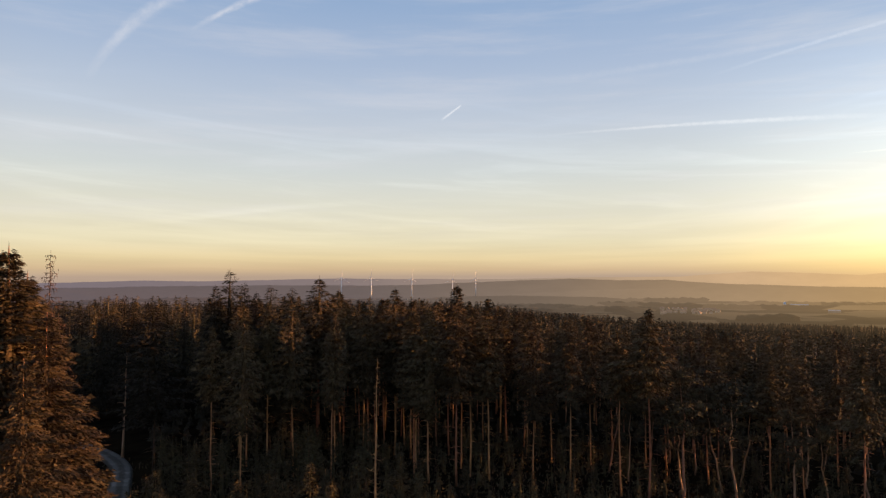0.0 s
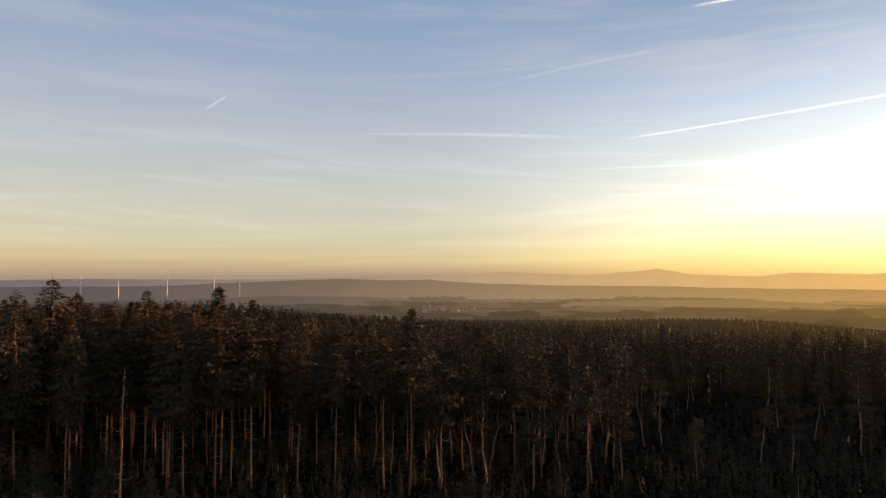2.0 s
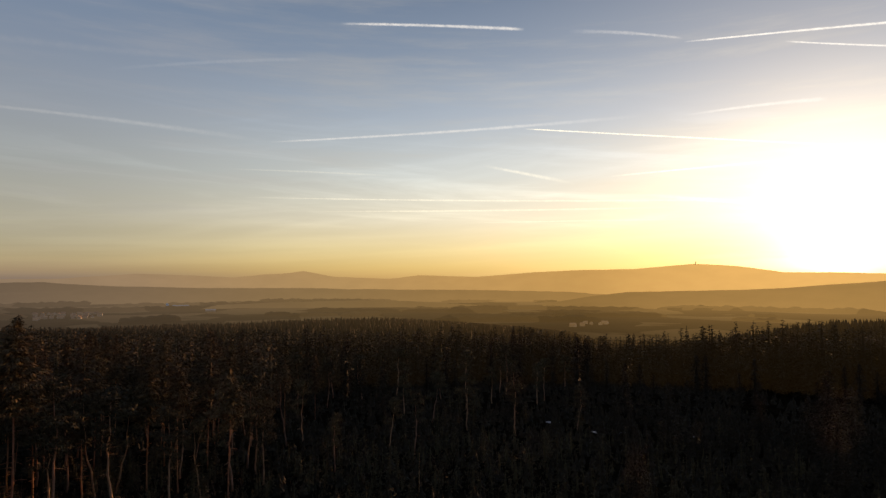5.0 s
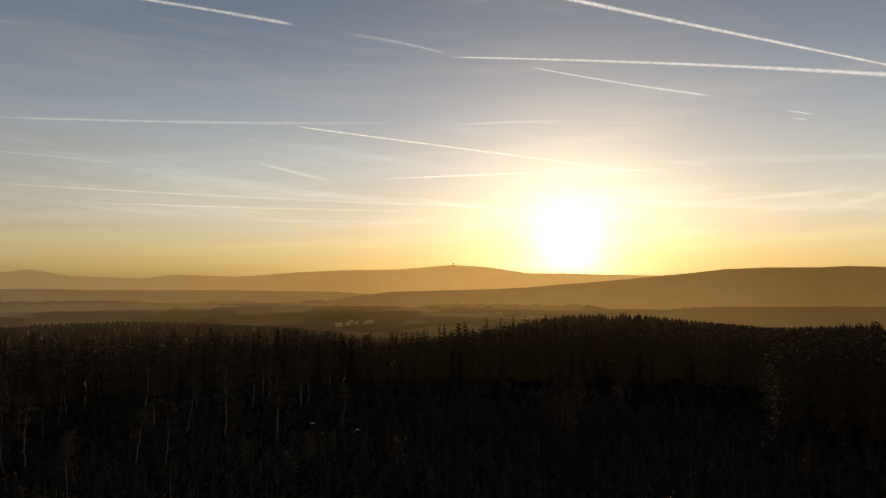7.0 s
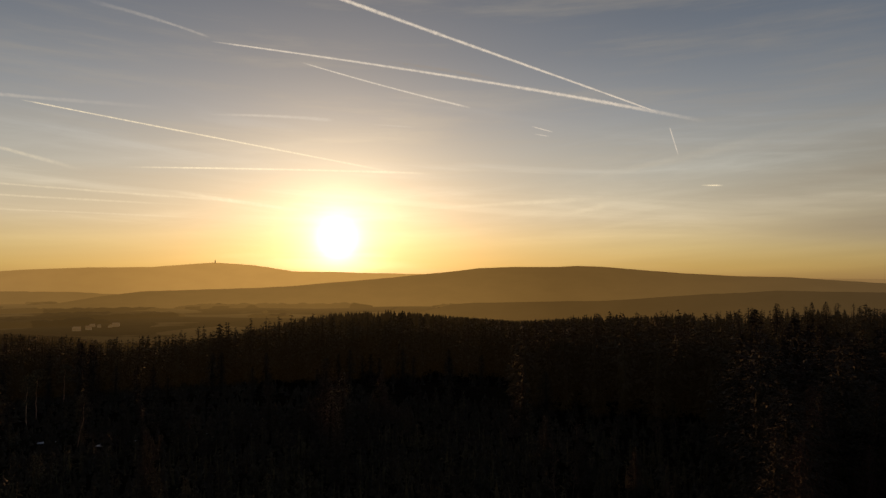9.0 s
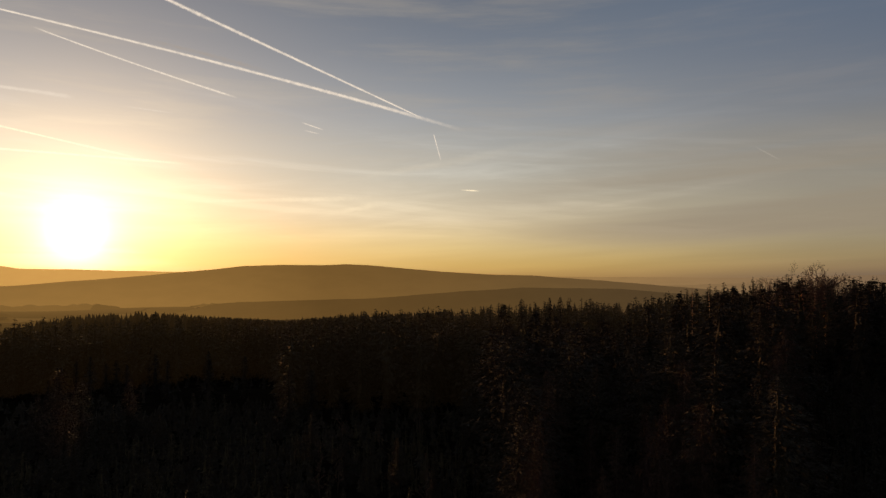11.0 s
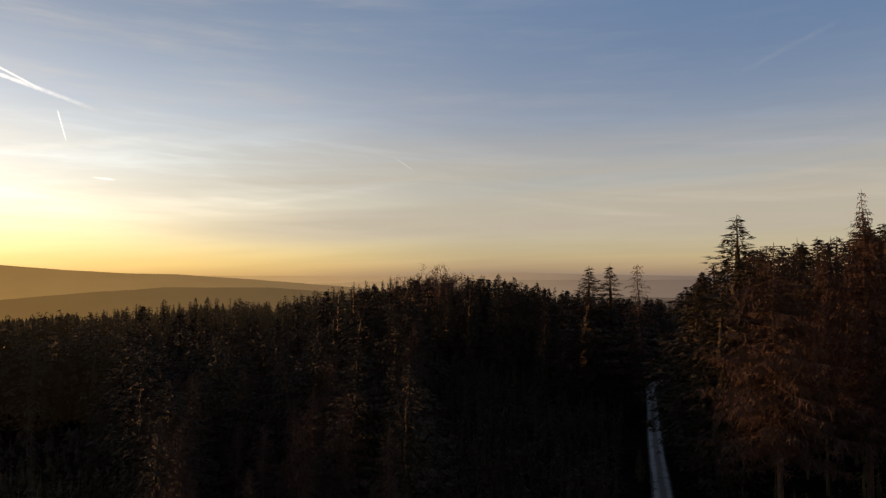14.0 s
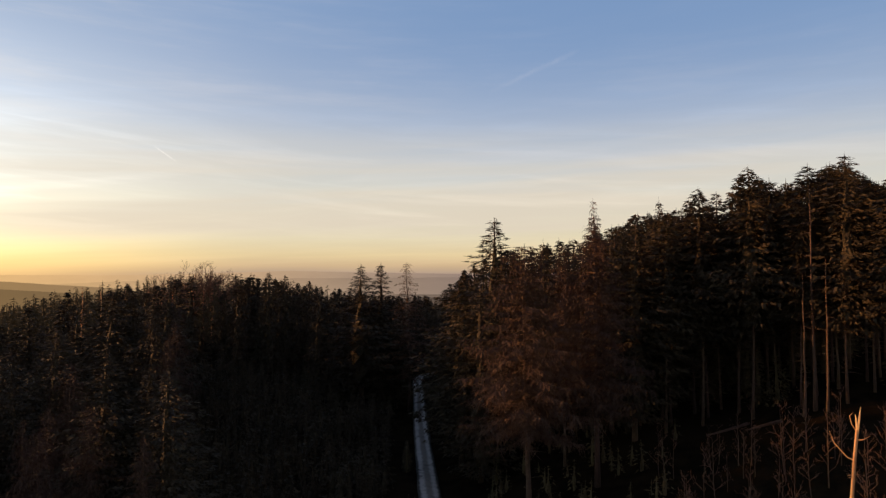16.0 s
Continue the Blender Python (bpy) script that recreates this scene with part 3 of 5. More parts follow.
def trunk_mesh(pts, r0, mat, rng, stubs=0, lo=0.1, hi=0.5, sides=7):
    sh = Shape()
    n = len(pts)
    sh.tube(pts, [r0 * ((1 - i / (n - 1)) ** 0.8 * 0.93 + 0.07) * (1.25 if i == 0 else 1) for i in range(n)], sides)
    h = pts[-1][2]
    for _ in range(stubs):
        z = h * rng.uniform(lo, hi)
        p, a, l = at_height(pts, z), rng.uniform(0, 6.28), rng.uniform(0.4, 1.5)
        e = p + np.array([math.cos(a) * l, math.sin(a) * l, rng.uniform(-0.35, 0.15) * l])
        sh.tube([p, (p + e) / 2 + (0, 0, 0.06), e], [0.035, 0.025, 0.01], 3, False)
    return sh.mesh("trunk", mat, smooth=True)


def crown_profile(t, top):
    """Width of a spruce's crown by height, from 0 at its foot to 1 at its tip: a pointed cone over a fuller skirt."""
    return min(1.0, ((1 - t) / 0.62)) ** top * min(1.0, 0.62 + 2.2 * t)


def conifer_crown(rng, pts, h, base, rad, mat, sprays=2200, size=0.75, whorl=0.8, droop=0.35, ragged=0.3, top=0.85, lift=0.3, wood=False, slim=0.19, core=0.2):
    """Boughs in loose whorls round the stem, each a sagging pad of small pointed sprays; dense at the core, ragged at the rim."""
    sh = Shape()
    boughs = []
    side, wave = rng.uniform(0, 6.28), rng.uniform(0, 6.28, 2)
    z = base * h
    while z < h * 0.985:
        t = (z - base * h) / (h * (1 - base))
        r = rad * crown_profile(t, top) * (1 + 0.10 * math.sin(7 * t + wave[0]) + 0.07 * math.sin(19 * t + wave[1]))
        a = rng.uniform(0, 6.28)
        k = 5 if t > 0.75 else 6
        for i in range(k):
            if rng.random() < ragged * 0.35 and t < 0.9:
                continue
            b = a + 6.283 * i / k + rng.normal() * 0.25
            L = max(0.3, r * rng.uniform(1 - ragged, 1.1) * (1 + 0.15 * math.cos(b - side)))
            boughs.append((min(z + rng.normal() * 0.16 * whorl, h * 0.985), b, L, t))
        z += whorl * rng.uniform(0.7, 1.3) * (1.0 if t < 0.6 else 0.75 if t < 0.8 else 0.5)
    weight = np.array([(0.7 + L) ** 1.2 for _, _, L, _ in boughs])
    share = np.maximum(5 if sprays > 400 else 1, (sprays * weight / weight.sum()).astype(int))
    tri = []
    for (z, a, L, t), n in zip(boughs, share):
        o = at_height(pts, z)
        out, across, up = np.array([math.cos(a), math.sin(a), 0.0]), np.array([-math.sin(a), math.cos(a), 0.0]), np.array([0, 0, 1.0])
        sag = droop * rng.uniform(0.4, 1.5) * (0.25 + 0.9 * (1 - t)) - 0.32 * max(0.0, t - 0.45)
        bend = lambda q: o + np.outer(q * L, out) + np.outer(L * (-sag * q + lift * abs(sag) * q * q * q), up)
        if wood and L > 1.0:
            sh.tube(bend(np.array([0.0, 0.5, 0.9])), [0.03 + 0.006 * L, 0.022, 0.01], 3, False)
        q = rng.uniform(0.05, 1.0, n) ** 0.8
        fan = rng.normal(size=n) * (0.10 + 0.19 * L * (1.05 - q) + 0.06 * L)
        l = size * rng.uniform(0.55, 1.35, n) * (0.6 + 0.4 * min(1.0, L / (0.6 * rad + 0.1)))
        p = bend(q) + np.outer(fan, across) + np.outer(-0.5 * np.abs(fan) * sag - np.abs(rng.normal(size=n)) * 0.10 * (0.4 + 0.25 * L) + rng.normal(size=n) * 0.30 * whorl * (1.15 - q), up)
        d = np.outer(rng.uniform(0.35, 1.1, n), out) + np.outer(np.sign(fan) * rng.uniform(0.0, 0.9, n) * (1.15 - q), across) + np.outer(rng.uniform(-0.95, 0.12, n) * (0.35 + 0.8 * (1 - t)), up)
        d /= np.linalg.norm(d, axis=1, keepdims=True)
        w = np.cross(d, rng.normal(size=(n, 3)) * 0.75 + up)
        w *= (slim * l / (np.linalg.norm(w, axis=1) + 1e-6))[:, None]
        foot = p - d * (0.3 * l)[:, None]
        tri.append(np.stack([foot - w, foot + w, foot + d * l[:, None]], 1).reshape(-1, 3))
    # the close needles round the stem: a ragged sleeve
    rows, ring = (5, 6) if sprays < 100 else (max(6, min(20, int((1 - base) * h / 1.0))), 8)
    sleeve = []
    for i in range(rows + 1):
        t = i / rows
        o = at_height(pts, h * (base + (1 - base) * t * 0.97))
        for k in range(ring):
            a = 6.283 * (k + 0.5 * (i % 2)) / ring
            r = core * rad * crown_profile(t, top) * (1 - 0.7 * t) * rng.uniform(0.5, 1.4)
            sleeve.append(o + (r * math.cos(a), r * math.sin(a), rng.uniform(-0.5, 0.3) * (1 - t)))
    sh.add(sleeve, [(i * ring + k, i * ring + (k + 1) % ring, (i + 1) * ring + (k + 1) % ring, (i + 1) * ring + k) for i in range(rows) for k in range(ring)])
    o = at_height(pts, h)
    for a in (0.0, 1.57):
        w = np.array([math.cos(a), math.sin(a), 0]) * 0.05
        tri.append(np.array([o - w - (0, 0, 0.8), o + w - (0, 0, 0.8), o + (0, 0, 0.25)]))
    tri = np.concatenate(tri)
    sh.add(tri, [(3 * i, 3 * i + 1, 3 * i + 2) for i in range(len(tri) // 3)])
    return sh.mesh("crown", mat)


def strand_crown(rng, pts, h, base, rad, mat, step, round_top, strands, thin=0.03):
    """A larch's crown: long sweeping boughs, each hung with a fringe of thin leafless strands."""
    sh, tri = Shape(), []
    z, a = base * h, 0.0
    while z < h * 0.985:
        t = (z - base * h) / (h * (1 - base))
        a += 2.4 + rng.normal() * 0.4
        z += step / 6 * rng.uniform(0.3, 1.7)
        L = max(0.4, rad * (1 - t) ** round_top * min(1.0, 0.7 + 2 * t) * rng.uniform(0.45, 1.12))
        o = at_height(pts, min(z, h * 0.985))
        out, across = np.array([math.cos(a), math.sin(a), 0.0]), np.array([-math.sin(a), math.cos(a), 0.0])
        dr = rng.uniform(0.1, 0.8) * (0.3 + 0.8 * (1 - t)) - 0.25 * t
        wag = rng.normal() * 0.12 * L
        sweep = lambda q: o + np.outer(L * q, out) + np.outer(L * (-dr * q + 0.6 * dr * q * q), (0, 0, 1)) + np.outer(wag * q * q, across)
        knots = sweep(np.array([0.0, 0.35, 0.7, 1.0]))
        sh.tube(knots, [0.03 + 0.008 * L, 0.024, 0.016, 0.006], 3, False)
        n = max(5, int(L * strands))
        p = sweep(rng.uniform(0.12, 1.0, n)) + np.outer(rng.normal(size=n) * 0.16, across)
        l = (0.25 + 0.13 * L) * rng.uniform(0.4, 1.7, n)
        d = np.outer(rng.uniform(-0.1, 0.7, n), out) + np.outer(rng.normal(size=n) * 0.55, across) + np.outer(-rng.uniform(0.2, 1.3, n), (0, 0, 1))
        w = np.outer(rng.normal(size=n), across) + np.outer(rng.normal(size=n), out)
        w *= thin / (np.linalg.norm(w, axis=1, keepdims=True) + 1e-6)
        tri.append(np.stack([p - w, p + w, p + d * l[:, None]], 1).reshape(-1, 3))
    tri = np.concatenate(tri)
    sh.add(tri, [(3 * i, 3 * i + 1, 3 * i + 2) for i in range(len(tri) // 3)])
    return sh.mesh("crown", mat)


def pine_crown(rng, pts, h, base, rad, mat):
    sh = Shape()
    roots, tips, widths = [], [], []
    for k in range(16):
        z = h * (base + (1 - base) * rng.uniform(0, 1) ** 0.7)
        o = at_height(pts, z)
        t = (z / h - base) / (1 - base)
        a, L = rng.uniform(0, 6.28), rad * rng.uniform(0.35, 1.0) * (1.05 - 0.6 * t)
        e = o + np.array([math.cos(a) * L, math.sin(a) * L, L * rng.uniform(-0.1, 0.5)])
        m = (o + e) / 2 + np.array([0, 0, 0.25])
        sh.tube([o, m, e], [0.06, 0.045, 0.015], 4, False)
        for c in (m * 0.5 + e * 0.5, e, e + rng.normal(size=3) * 0.4):
            n = 34
            q = c + rng.normal(size=(n, 3)) * (0.55, 0.55, 0.28)
            roots += list(q)
            tips += list(q + rng.normal(size=(n, 3)) * 0.34 + (0, 0, 0.12))
            widths += list(rng.uniform(0.06, 0.13, n))
    kites(sh, roots, tips, widths, rng)
    return sh.mesh("crown", mat)


def limb(sh, rng, p, d, l, r, depth, lift=0.15, fork=3, sides=4):
    """A bare branch and what grows from it."""
    q = p + d * l * 0.5 + rng.normal(size=3) * l * 0.05
    e = q + d * l * 0.5 + rng.normal(size=3) * l * 0.08
    sh.tube([p, q, e], [r, r * 0.8, r * 0.55], sides, False)
    if depth == 0:
        return
    for _ in range(fork):
        v = d + rng.normal(size=3) * 0.55 + np.array([0, 0, lift])
        v /= np.linalg.norm(v)
        s = rng.uniform(0.45, 1.0)
        limb(sh, rng, p + (e - p) * s, v, l * rng.uniform(0.5, 0.75), max(0.02 if depth < 3 and r > 0.02 else 0.012, r * 0.5), depth - 1, lift, fork, 3)


KINDS = {}


def kind(key, name, label, category, group, height, builders):
    """Prototypes of one kind of tree, each an Empty with its parts."""
    KINDS[key] = dict(name=name, label=label, category=category, group=group, height=height, builders=builders, made=[None] * len(builders), count=0)


def plant(key, az, r, top=None, height=None, variant=None, width=1.0, turn=None, label="", sink=0.1, lean=0.0):
    """A tree at a bearing and distance. top: elevation of its tip as seen from the hovering camera; else its height."""
    if key == "wood_spruce" and r > 112:
        key = "back_spruce"
    k = KINDS[key]
    x, y = spot(az, r)
    z = ground(x, y) - sink
    if top is not None:
        height = EYE.z + r * math.tan(radians(top)) - z
    k["count"] += 1
    i = (k["count"] * 7 + k["count"] // 5) % len(k["builders"]) if variant is None else variant
    s = height / k["height"]
    w = s * width
    turn = random.uniform(0, 360) if turn is None else turn
    m = pose(x, y, z, lean * random.uniform(-1, 1), lean * random.uniform(-1, 1), turn)
    proto = k["made"][i]
    if proto is None:
        root = thing(k["name"], k["label"], k["category"], k["group"])
        for nm, me, lb in k["builders"][i]():
            part(nm, me, root, lb)
        root.matrix_basis = m @ Matrix.Diagonal((w, w, s, 1))
        k["made"][i] = root
        ob = root
    else:
        p = proto.scale
        ob = copy_thing(proto, m @ Matrix.Diagonal((w / p.x, w / p.y, s / p.z, 1)))
        ob["label"] = k["label"]
    if label:
        ob["label"] = label
    return ob


def tall_spruce(seed, base, rad, ragged, lean=0.005, needles=None, top=0.8):
    def build():
        rng = np.random.default_rng(seed)
        pts = trunk_line(rng, 26, lean, 0.05)
        return [("trunk", trunk_mesh(pts, 0.125, SHADE_BARK if needles else BARK, rng, 26, 0.12, base + 0.05), "bare reddish-brown trunk with dead stubs"),
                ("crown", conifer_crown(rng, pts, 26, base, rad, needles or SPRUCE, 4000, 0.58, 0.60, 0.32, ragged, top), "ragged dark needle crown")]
    return build


def full_spruce(seed, rad, ragged=0.3, base=0.06, needles=None, top=0.85, sprays=5000, size=0.58, whorl=0.62, near=False):
    def build():
        rng = np.random.default_rng(seed)
        pts = trunk_line(rng, 26, 0.004, 0.04)
        return [("trunk", trunk_mesh(pts, 0.24, SHADE_BARK if needles else BARK, rng), ""),
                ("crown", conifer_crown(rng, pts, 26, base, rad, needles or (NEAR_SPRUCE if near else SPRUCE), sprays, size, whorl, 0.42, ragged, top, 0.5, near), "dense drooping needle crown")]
    return build


def open_spruce(seed, rad):
    def build():
        rng = np.random.default_rng(seed)
        pts = trunk_line(rng, 26, 0.004, 0.04)
        return [("trunk", trunk_mesh(pts, 0.24, SHADE_BARK, rng), ""),
                ("crown", conifer_crown(rng, pts, 26, 0.15, rad, SHADE_SPRUCE, 5200, 0.52, 0.9, 0.34, 0.35, 1.0, 0.8, True), "open crown of hanging boughs")]
    return build


def young_spruce(seed):
    def build():
        rng = np.random.default_rng(seed)
        pts = trunk_line(rng, 5, 0.01, 0.02, 4)
        return [("trunk", trunk_mesh(pts, 0.06, BARK, rng, sides=5), ""),
                ("crown", conifer_crown(rng, pts, 5, 0.03, 1.25, YOUNG, 620, 0.30, 0.36, 0.12, 0.25, 1.0), "")]
    return build


def larch(seed, rad, base, top_round, step, strands, thin):
    def build():
        rng = np.random.default_rng(seed)
        pts = trunk_line(rng, 28, 0.006, 0.07)
        return [("trunk", trunk_mesh(pts, 0.2, SHADE_BARK, rng, 14, 0.1, 0.4), "grey-brown trunk"),
                ("crown", strand_crown(rng, pts, 28, base, rad, LARCH, step, top_round, strands, thin), "leafless russet hanging twigs")]
    return build


def bare_larch(seed):
    def build():
        rng = np.random.default_rng(seed)
        pts = trunk_line(rng, 26, 0.004, 0.05)
        return [("trunk", trunk_mesh(pts, 0.14, SHADE_BARK, rng, 24, 0.2, 0.6), ""),
                ("crown", strand_crown(rng, pts, 26, 0.22, 4.0, THIN_TWIGS, 0.75, 0.85, 12, 0.035), "thin bare branches")]
    return build


def pine(seed, crook):
    def build():
        rng = np.random.default_rng(seed)
        pts = trunk_line(rng, 16, 0.05, crook)
        return [("trunk", trunk_mesh(pts, 0.17, PINE_BARK, rng, 8, 0.3, 0.6), "crooked orange-lit trunk"),
                ("crown", pine_crown(rng, pts, 16, 0.52, 3.2, PINE), "open clumped crown")]
    return build


def dead_spruce(seed, stubs=56, curved=True):
    def build():
        rng = np.random.default_rng(seed)
        pts = trunk_line(rng, 20, 0.006, 0.06)
        out_parts = [("trunk", trunk_mesh(pts, 0.16, DEAD_WOOD, rng), "barkless pale trunk")]
        for i in range(stubs):
            sh = Shape()
            z = 20 * rng.uniform(0.12, 0.97)
            o, a = at_height(pts, z), rng.uniform(0, 6.28)
            l = rng.uniform(0.35, 1.7) * (1.15 - z / 22)
            out = np.array([math.cos(a), math.sin(a), 0])
            sh.tube([o, o + out * l * 0.6 + (0, 0, -0.22 * l), o + out * l + (0, 0, (0.12 if curved else -0.4) * l)], [0.04, 0.028, 0.01], 4, False)
            out_parts.append(("branch", sh.mesh("branch", DEAD_WOOD), ""))
        return out_parts
    return build


def bare_pole(seed, bark):
    def build():
        rng = np.random.default_rng(seed)
        pts = trunk_line(rng, 18, 0.008, 0.05)[:8]
        return [("trunk", trunk_mesh(pts, 0.15, bark, rng, 14, 0.3, 0.9), "")]
    return build


def broadleaf(seed):
    def build():
        rng = np.random.default_rng(seed)
        pts = [np.array(p) for p in trunk_line(rng, 9, 0.02, 0.12, 5)]
        t = Shape()
        t.tube(pts, [0.32, 0.28, 0.25, 0.22, 0.19, 0.15], 7)
        c = Shape()
        for i in range(15):
            z = rng.uniform(4.0, 9)
            o, a = at_height([tuple(p) for p in pts], z), rng.uniform(0, 6.28)
            d = np.array([math.cos(a) * 0.75, math.sin(a) * 0.75, rng.uniform(0.3, 1.0)])
            limb(c, rng, o, d / np.linalg.norm(d), rng.uniform(2.3, 3.3), 0.12, 4, 0.10, 3)
        return [("trunk", t.mesh("trunk", BARK, smooth=True), ""), ("crown", c.mesh("crown", TWIGS), "leafless rounded crown of fine branches")]
    return build


def birch(seed):
    def build():
        rng = np.random.default_rng(seed)
        pts = [np.array(p) for p in trunk_line(rng, 7, 0.02, 0.06, 5)]
        t = Shape()
        t.tube(pts, [0.05, 0.044, 0.036, 0.028, 0.018, 0.007], 5)
        c = Shape()
        for i in range(11):
            z = rng.uniform(1.2, 6.6)
            o, a = at_height([tuple(p) for p in pts], z), rng.uniform(0, 6.28)
            d = np.array([math.cos(a) * 0.7, math.sin(a) * 0.7, 0.8])
            limb(c, rng, o, d / np.linalg.norm(d), rng.uniform(0.7, 1.5) * (1.2 - z / 9), 0.018, 2, 0.25, 2)
        return [("trunk", t.mesh("trunk", SHADE_BARK, smooth=True), ""), ("crown", c.mesh("crown", TWIGS), "bare reddish twigs")]
    return build


def broken_snag():
    rng = np.random.default_rng(77)
    pts = [np.array(p) for p in [(0, 0, 0), (0.32, 0, 3), (0.68, 0.03, 6), (1.0, 0.02, 9), (1.3, 0.0, 11.2)]]
    t = Shape()
    t.tube(pts, [0.24, 0.21, 0.18, 0.16, 0.15], 9)
    s = Shape()
    s.tube([pts[4] - (0, 0, 0.2), (1.5, 0.05, 12.1), (1.66, 0.08, 13.0)], [0.15, 0.11, 0.015], 5)
    s.tube([pts[4] - (0, 0, 0.3), (1.22, -0.05, 11.9), (1.18, -0.06, 12.4)], [0.12, 0.07, 0.012], 5)
    arms = [([(1.0, 0.02, 8.8), (0.3, 0.1, 9.0), (-0.8, 0.1, 10.0), (-1.2, 0.1, 10.9)], [0.06, 0.05, 0.035, 0.012]),
            ([(1.2, 0, 10.4), (1.8, -0.1, 10.5), (2.4, 0.1, 10.8)], [0.05, 0.035, 0.012]),
            ([(1.28, 0, 11.0), (0.8, 0.1, 11.6), (0.65, 0.0, 12.2), (1.0, 0.1, 12.5)], [0.05, 0.045, 0.03, 0.01])]
    for i in range(6):
        z, a = rng.uniform(3, 9), rng.uniform(0, 6.28)
        arms.append(([(0.11 * z, 0, z), (0.11 * z + math.cos(a) * 0.6, math.sin(a) * 0.6, z - 0.1)], [0.04, 0.01]))
    out_parts = [("trunk", t.mesh("trunk", DEAD_WOOD, smooth=True), ""), ("splinter", s.mesh("splinter", RAW_WOOD), "bright splintered break")]
    for line, radii in arms:
        b = Shape()
        b.tube(line, radii, 5, False)
        out_parts.append(("branch", b.mesh("branch", DEAD_WOOD), ""))
    return out_parts


kind("tall", "tall_spruce", "tall slender spruce with a bare lower trunk, standing in the grove", "spruce tree", "tall spruces of the groves", 26.0,
     [tall_spruce(11, 0.44, 3.3, 0.35), tall_spruce(12, 0.52, 3.0, 0.45), tall_spruce(13, 0.38, 3.8, 0.3), tall_spruce(14, 0.56, 3.1, 0.5, 0.02), tall_spruce(15, 0.46, 2.8, 0.4)])
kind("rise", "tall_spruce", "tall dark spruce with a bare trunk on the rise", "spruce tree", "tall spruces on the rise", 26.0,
     [tall_spruce(16, 0.38, 3.8, 0.4, needles=SHADE_SPRUCE, top=0.72), tall_spruce(17, 0.44, 3.6, 0.45, needles=SHADE_SPRUCE, top=0.7), tall_spruce(18, 0.32, 4.2, 0.4, needles=SHADE_SPRUCE, top=0.75)])
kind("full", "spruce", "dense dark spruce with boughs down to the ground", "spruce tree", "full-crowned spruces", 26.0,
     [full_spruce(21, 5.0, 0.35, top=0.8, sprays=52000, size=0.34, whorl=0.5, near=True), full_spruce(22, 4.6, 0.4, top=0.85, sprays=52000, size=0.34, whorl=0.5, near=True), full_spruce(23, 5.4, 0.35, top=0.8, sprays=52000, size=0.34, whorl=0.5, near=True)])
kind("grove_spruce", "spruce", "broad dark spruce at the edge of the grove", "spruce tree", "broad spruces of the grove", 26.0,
     [full_spruce(27, 4.8, 0.3, 0.12, SHADE_SPRUCE, 0.75), full_spruce(28, 4.2, 0.4, 0.2, SHADE_SPRUCE, 0.8), full_spruce(29, 5.4, 0.35, 0.12, SHADE_SPRUCE, 0.7)])
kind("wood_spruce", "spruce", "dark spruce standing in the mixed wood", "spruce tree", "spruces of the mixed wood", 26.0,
     [full_spruce(24, 5.4, 0.35, 0.08, SHADE_SPRUCE, 0.75), full_spruce(25, 4.8, 0.45, 0.12, SHADE_SPRUCE, 0.8), full_spruce(26, 6.0, 0.35, 0.08, SHADE_SPRUCE, 0.7)])
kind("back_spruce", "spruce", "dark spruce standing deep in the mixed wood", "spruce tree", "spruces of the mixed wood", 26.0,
     [full_spruce(34, 5.4, 0.35, 0.1, SHADE_SPRUCE, 0.75, 2500, 0.82), full_spruce(35, 4.8, 0.45, 0.1, SHADE_SPRUCE, 0.8, 2500, 0.82), full_spruce(36, 6.0, 0.35, 0.1, SHADE_SPRUCE, 0.7, 2500, 0.82)])
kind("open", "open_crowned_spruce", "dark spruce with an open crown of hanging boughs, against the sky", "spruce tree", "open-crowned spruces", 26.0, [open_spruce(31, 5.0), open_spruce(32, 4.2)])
kind("young", "young_spruce", "small young spruce growing in the undergrowth", "young spruce", "young spruces of the undergrowth", 5.0, [young_spruce(41), young_spruce(42), young_spruce(43)])
kind("larch", "larch", "big russet larch with hanging leafless twigs", "larch tree", "larches", 28.0, [larch(51, 5.2, 0.30, 0.45, 0.40, 22, 0.035), larch(52, 4.8, 0.28, 0.75, 0.40, 22, 0.035)])
kind("wood_larch", "larch", "brown leafless larch in the mixed wood", "larch tree", "larches of the mixed wood", 28.0, [larch(53, 7.0, 0.2, 0.5, 0.6, 7, 0.06), larch(54, 6.4, 0.15, 0.6, 0.6, 7, 0.06)])
kind("bare_larch", "bare_larch", "thin bare larch with short branches", "larch tree", "bare larches", 26.0, [bare_larch(55), bare_larch(56)])
kind("pine", "pine", "crooked pine with a small clumped crown and a sunlit trunk", "pine tree", "crooked pines on the slope", 16.0, [pine(61, 0.16), pine(62, 0.24), pine(63, 0.12)])
kind("dead", "dead_spruce", "dead spruce, a pale sunlit trunk with broken branches", "dead tree", "dead standing trees", 20.0, [dead_spruce(71), dead_spruce(72, 36, False)])
# bare trunks: first in a sunlit bark tone, second in a shaded one
kind("pole", "dead_tree", "bare dead tree without a crown, standing upright", "dead tree", "bare standing trunks", 14.0, [bare_pole(75, PINE_BARK), bare_pole(76, SHADE_BARK)])
kind("snag", "broken_snag", "broken dead trunk with a splintered bright top", "dead tree", "", 13.0, [broken_snag])
kind("broad", "bare_broadleaf_tree", "leafless broadleaf tree with a rounded crown on the ridge", "broadleaf tree", "bare broadleaf trees on the ridge", 12.8, [broadleaf(81), broadleaf(82), broadleaf(83)])
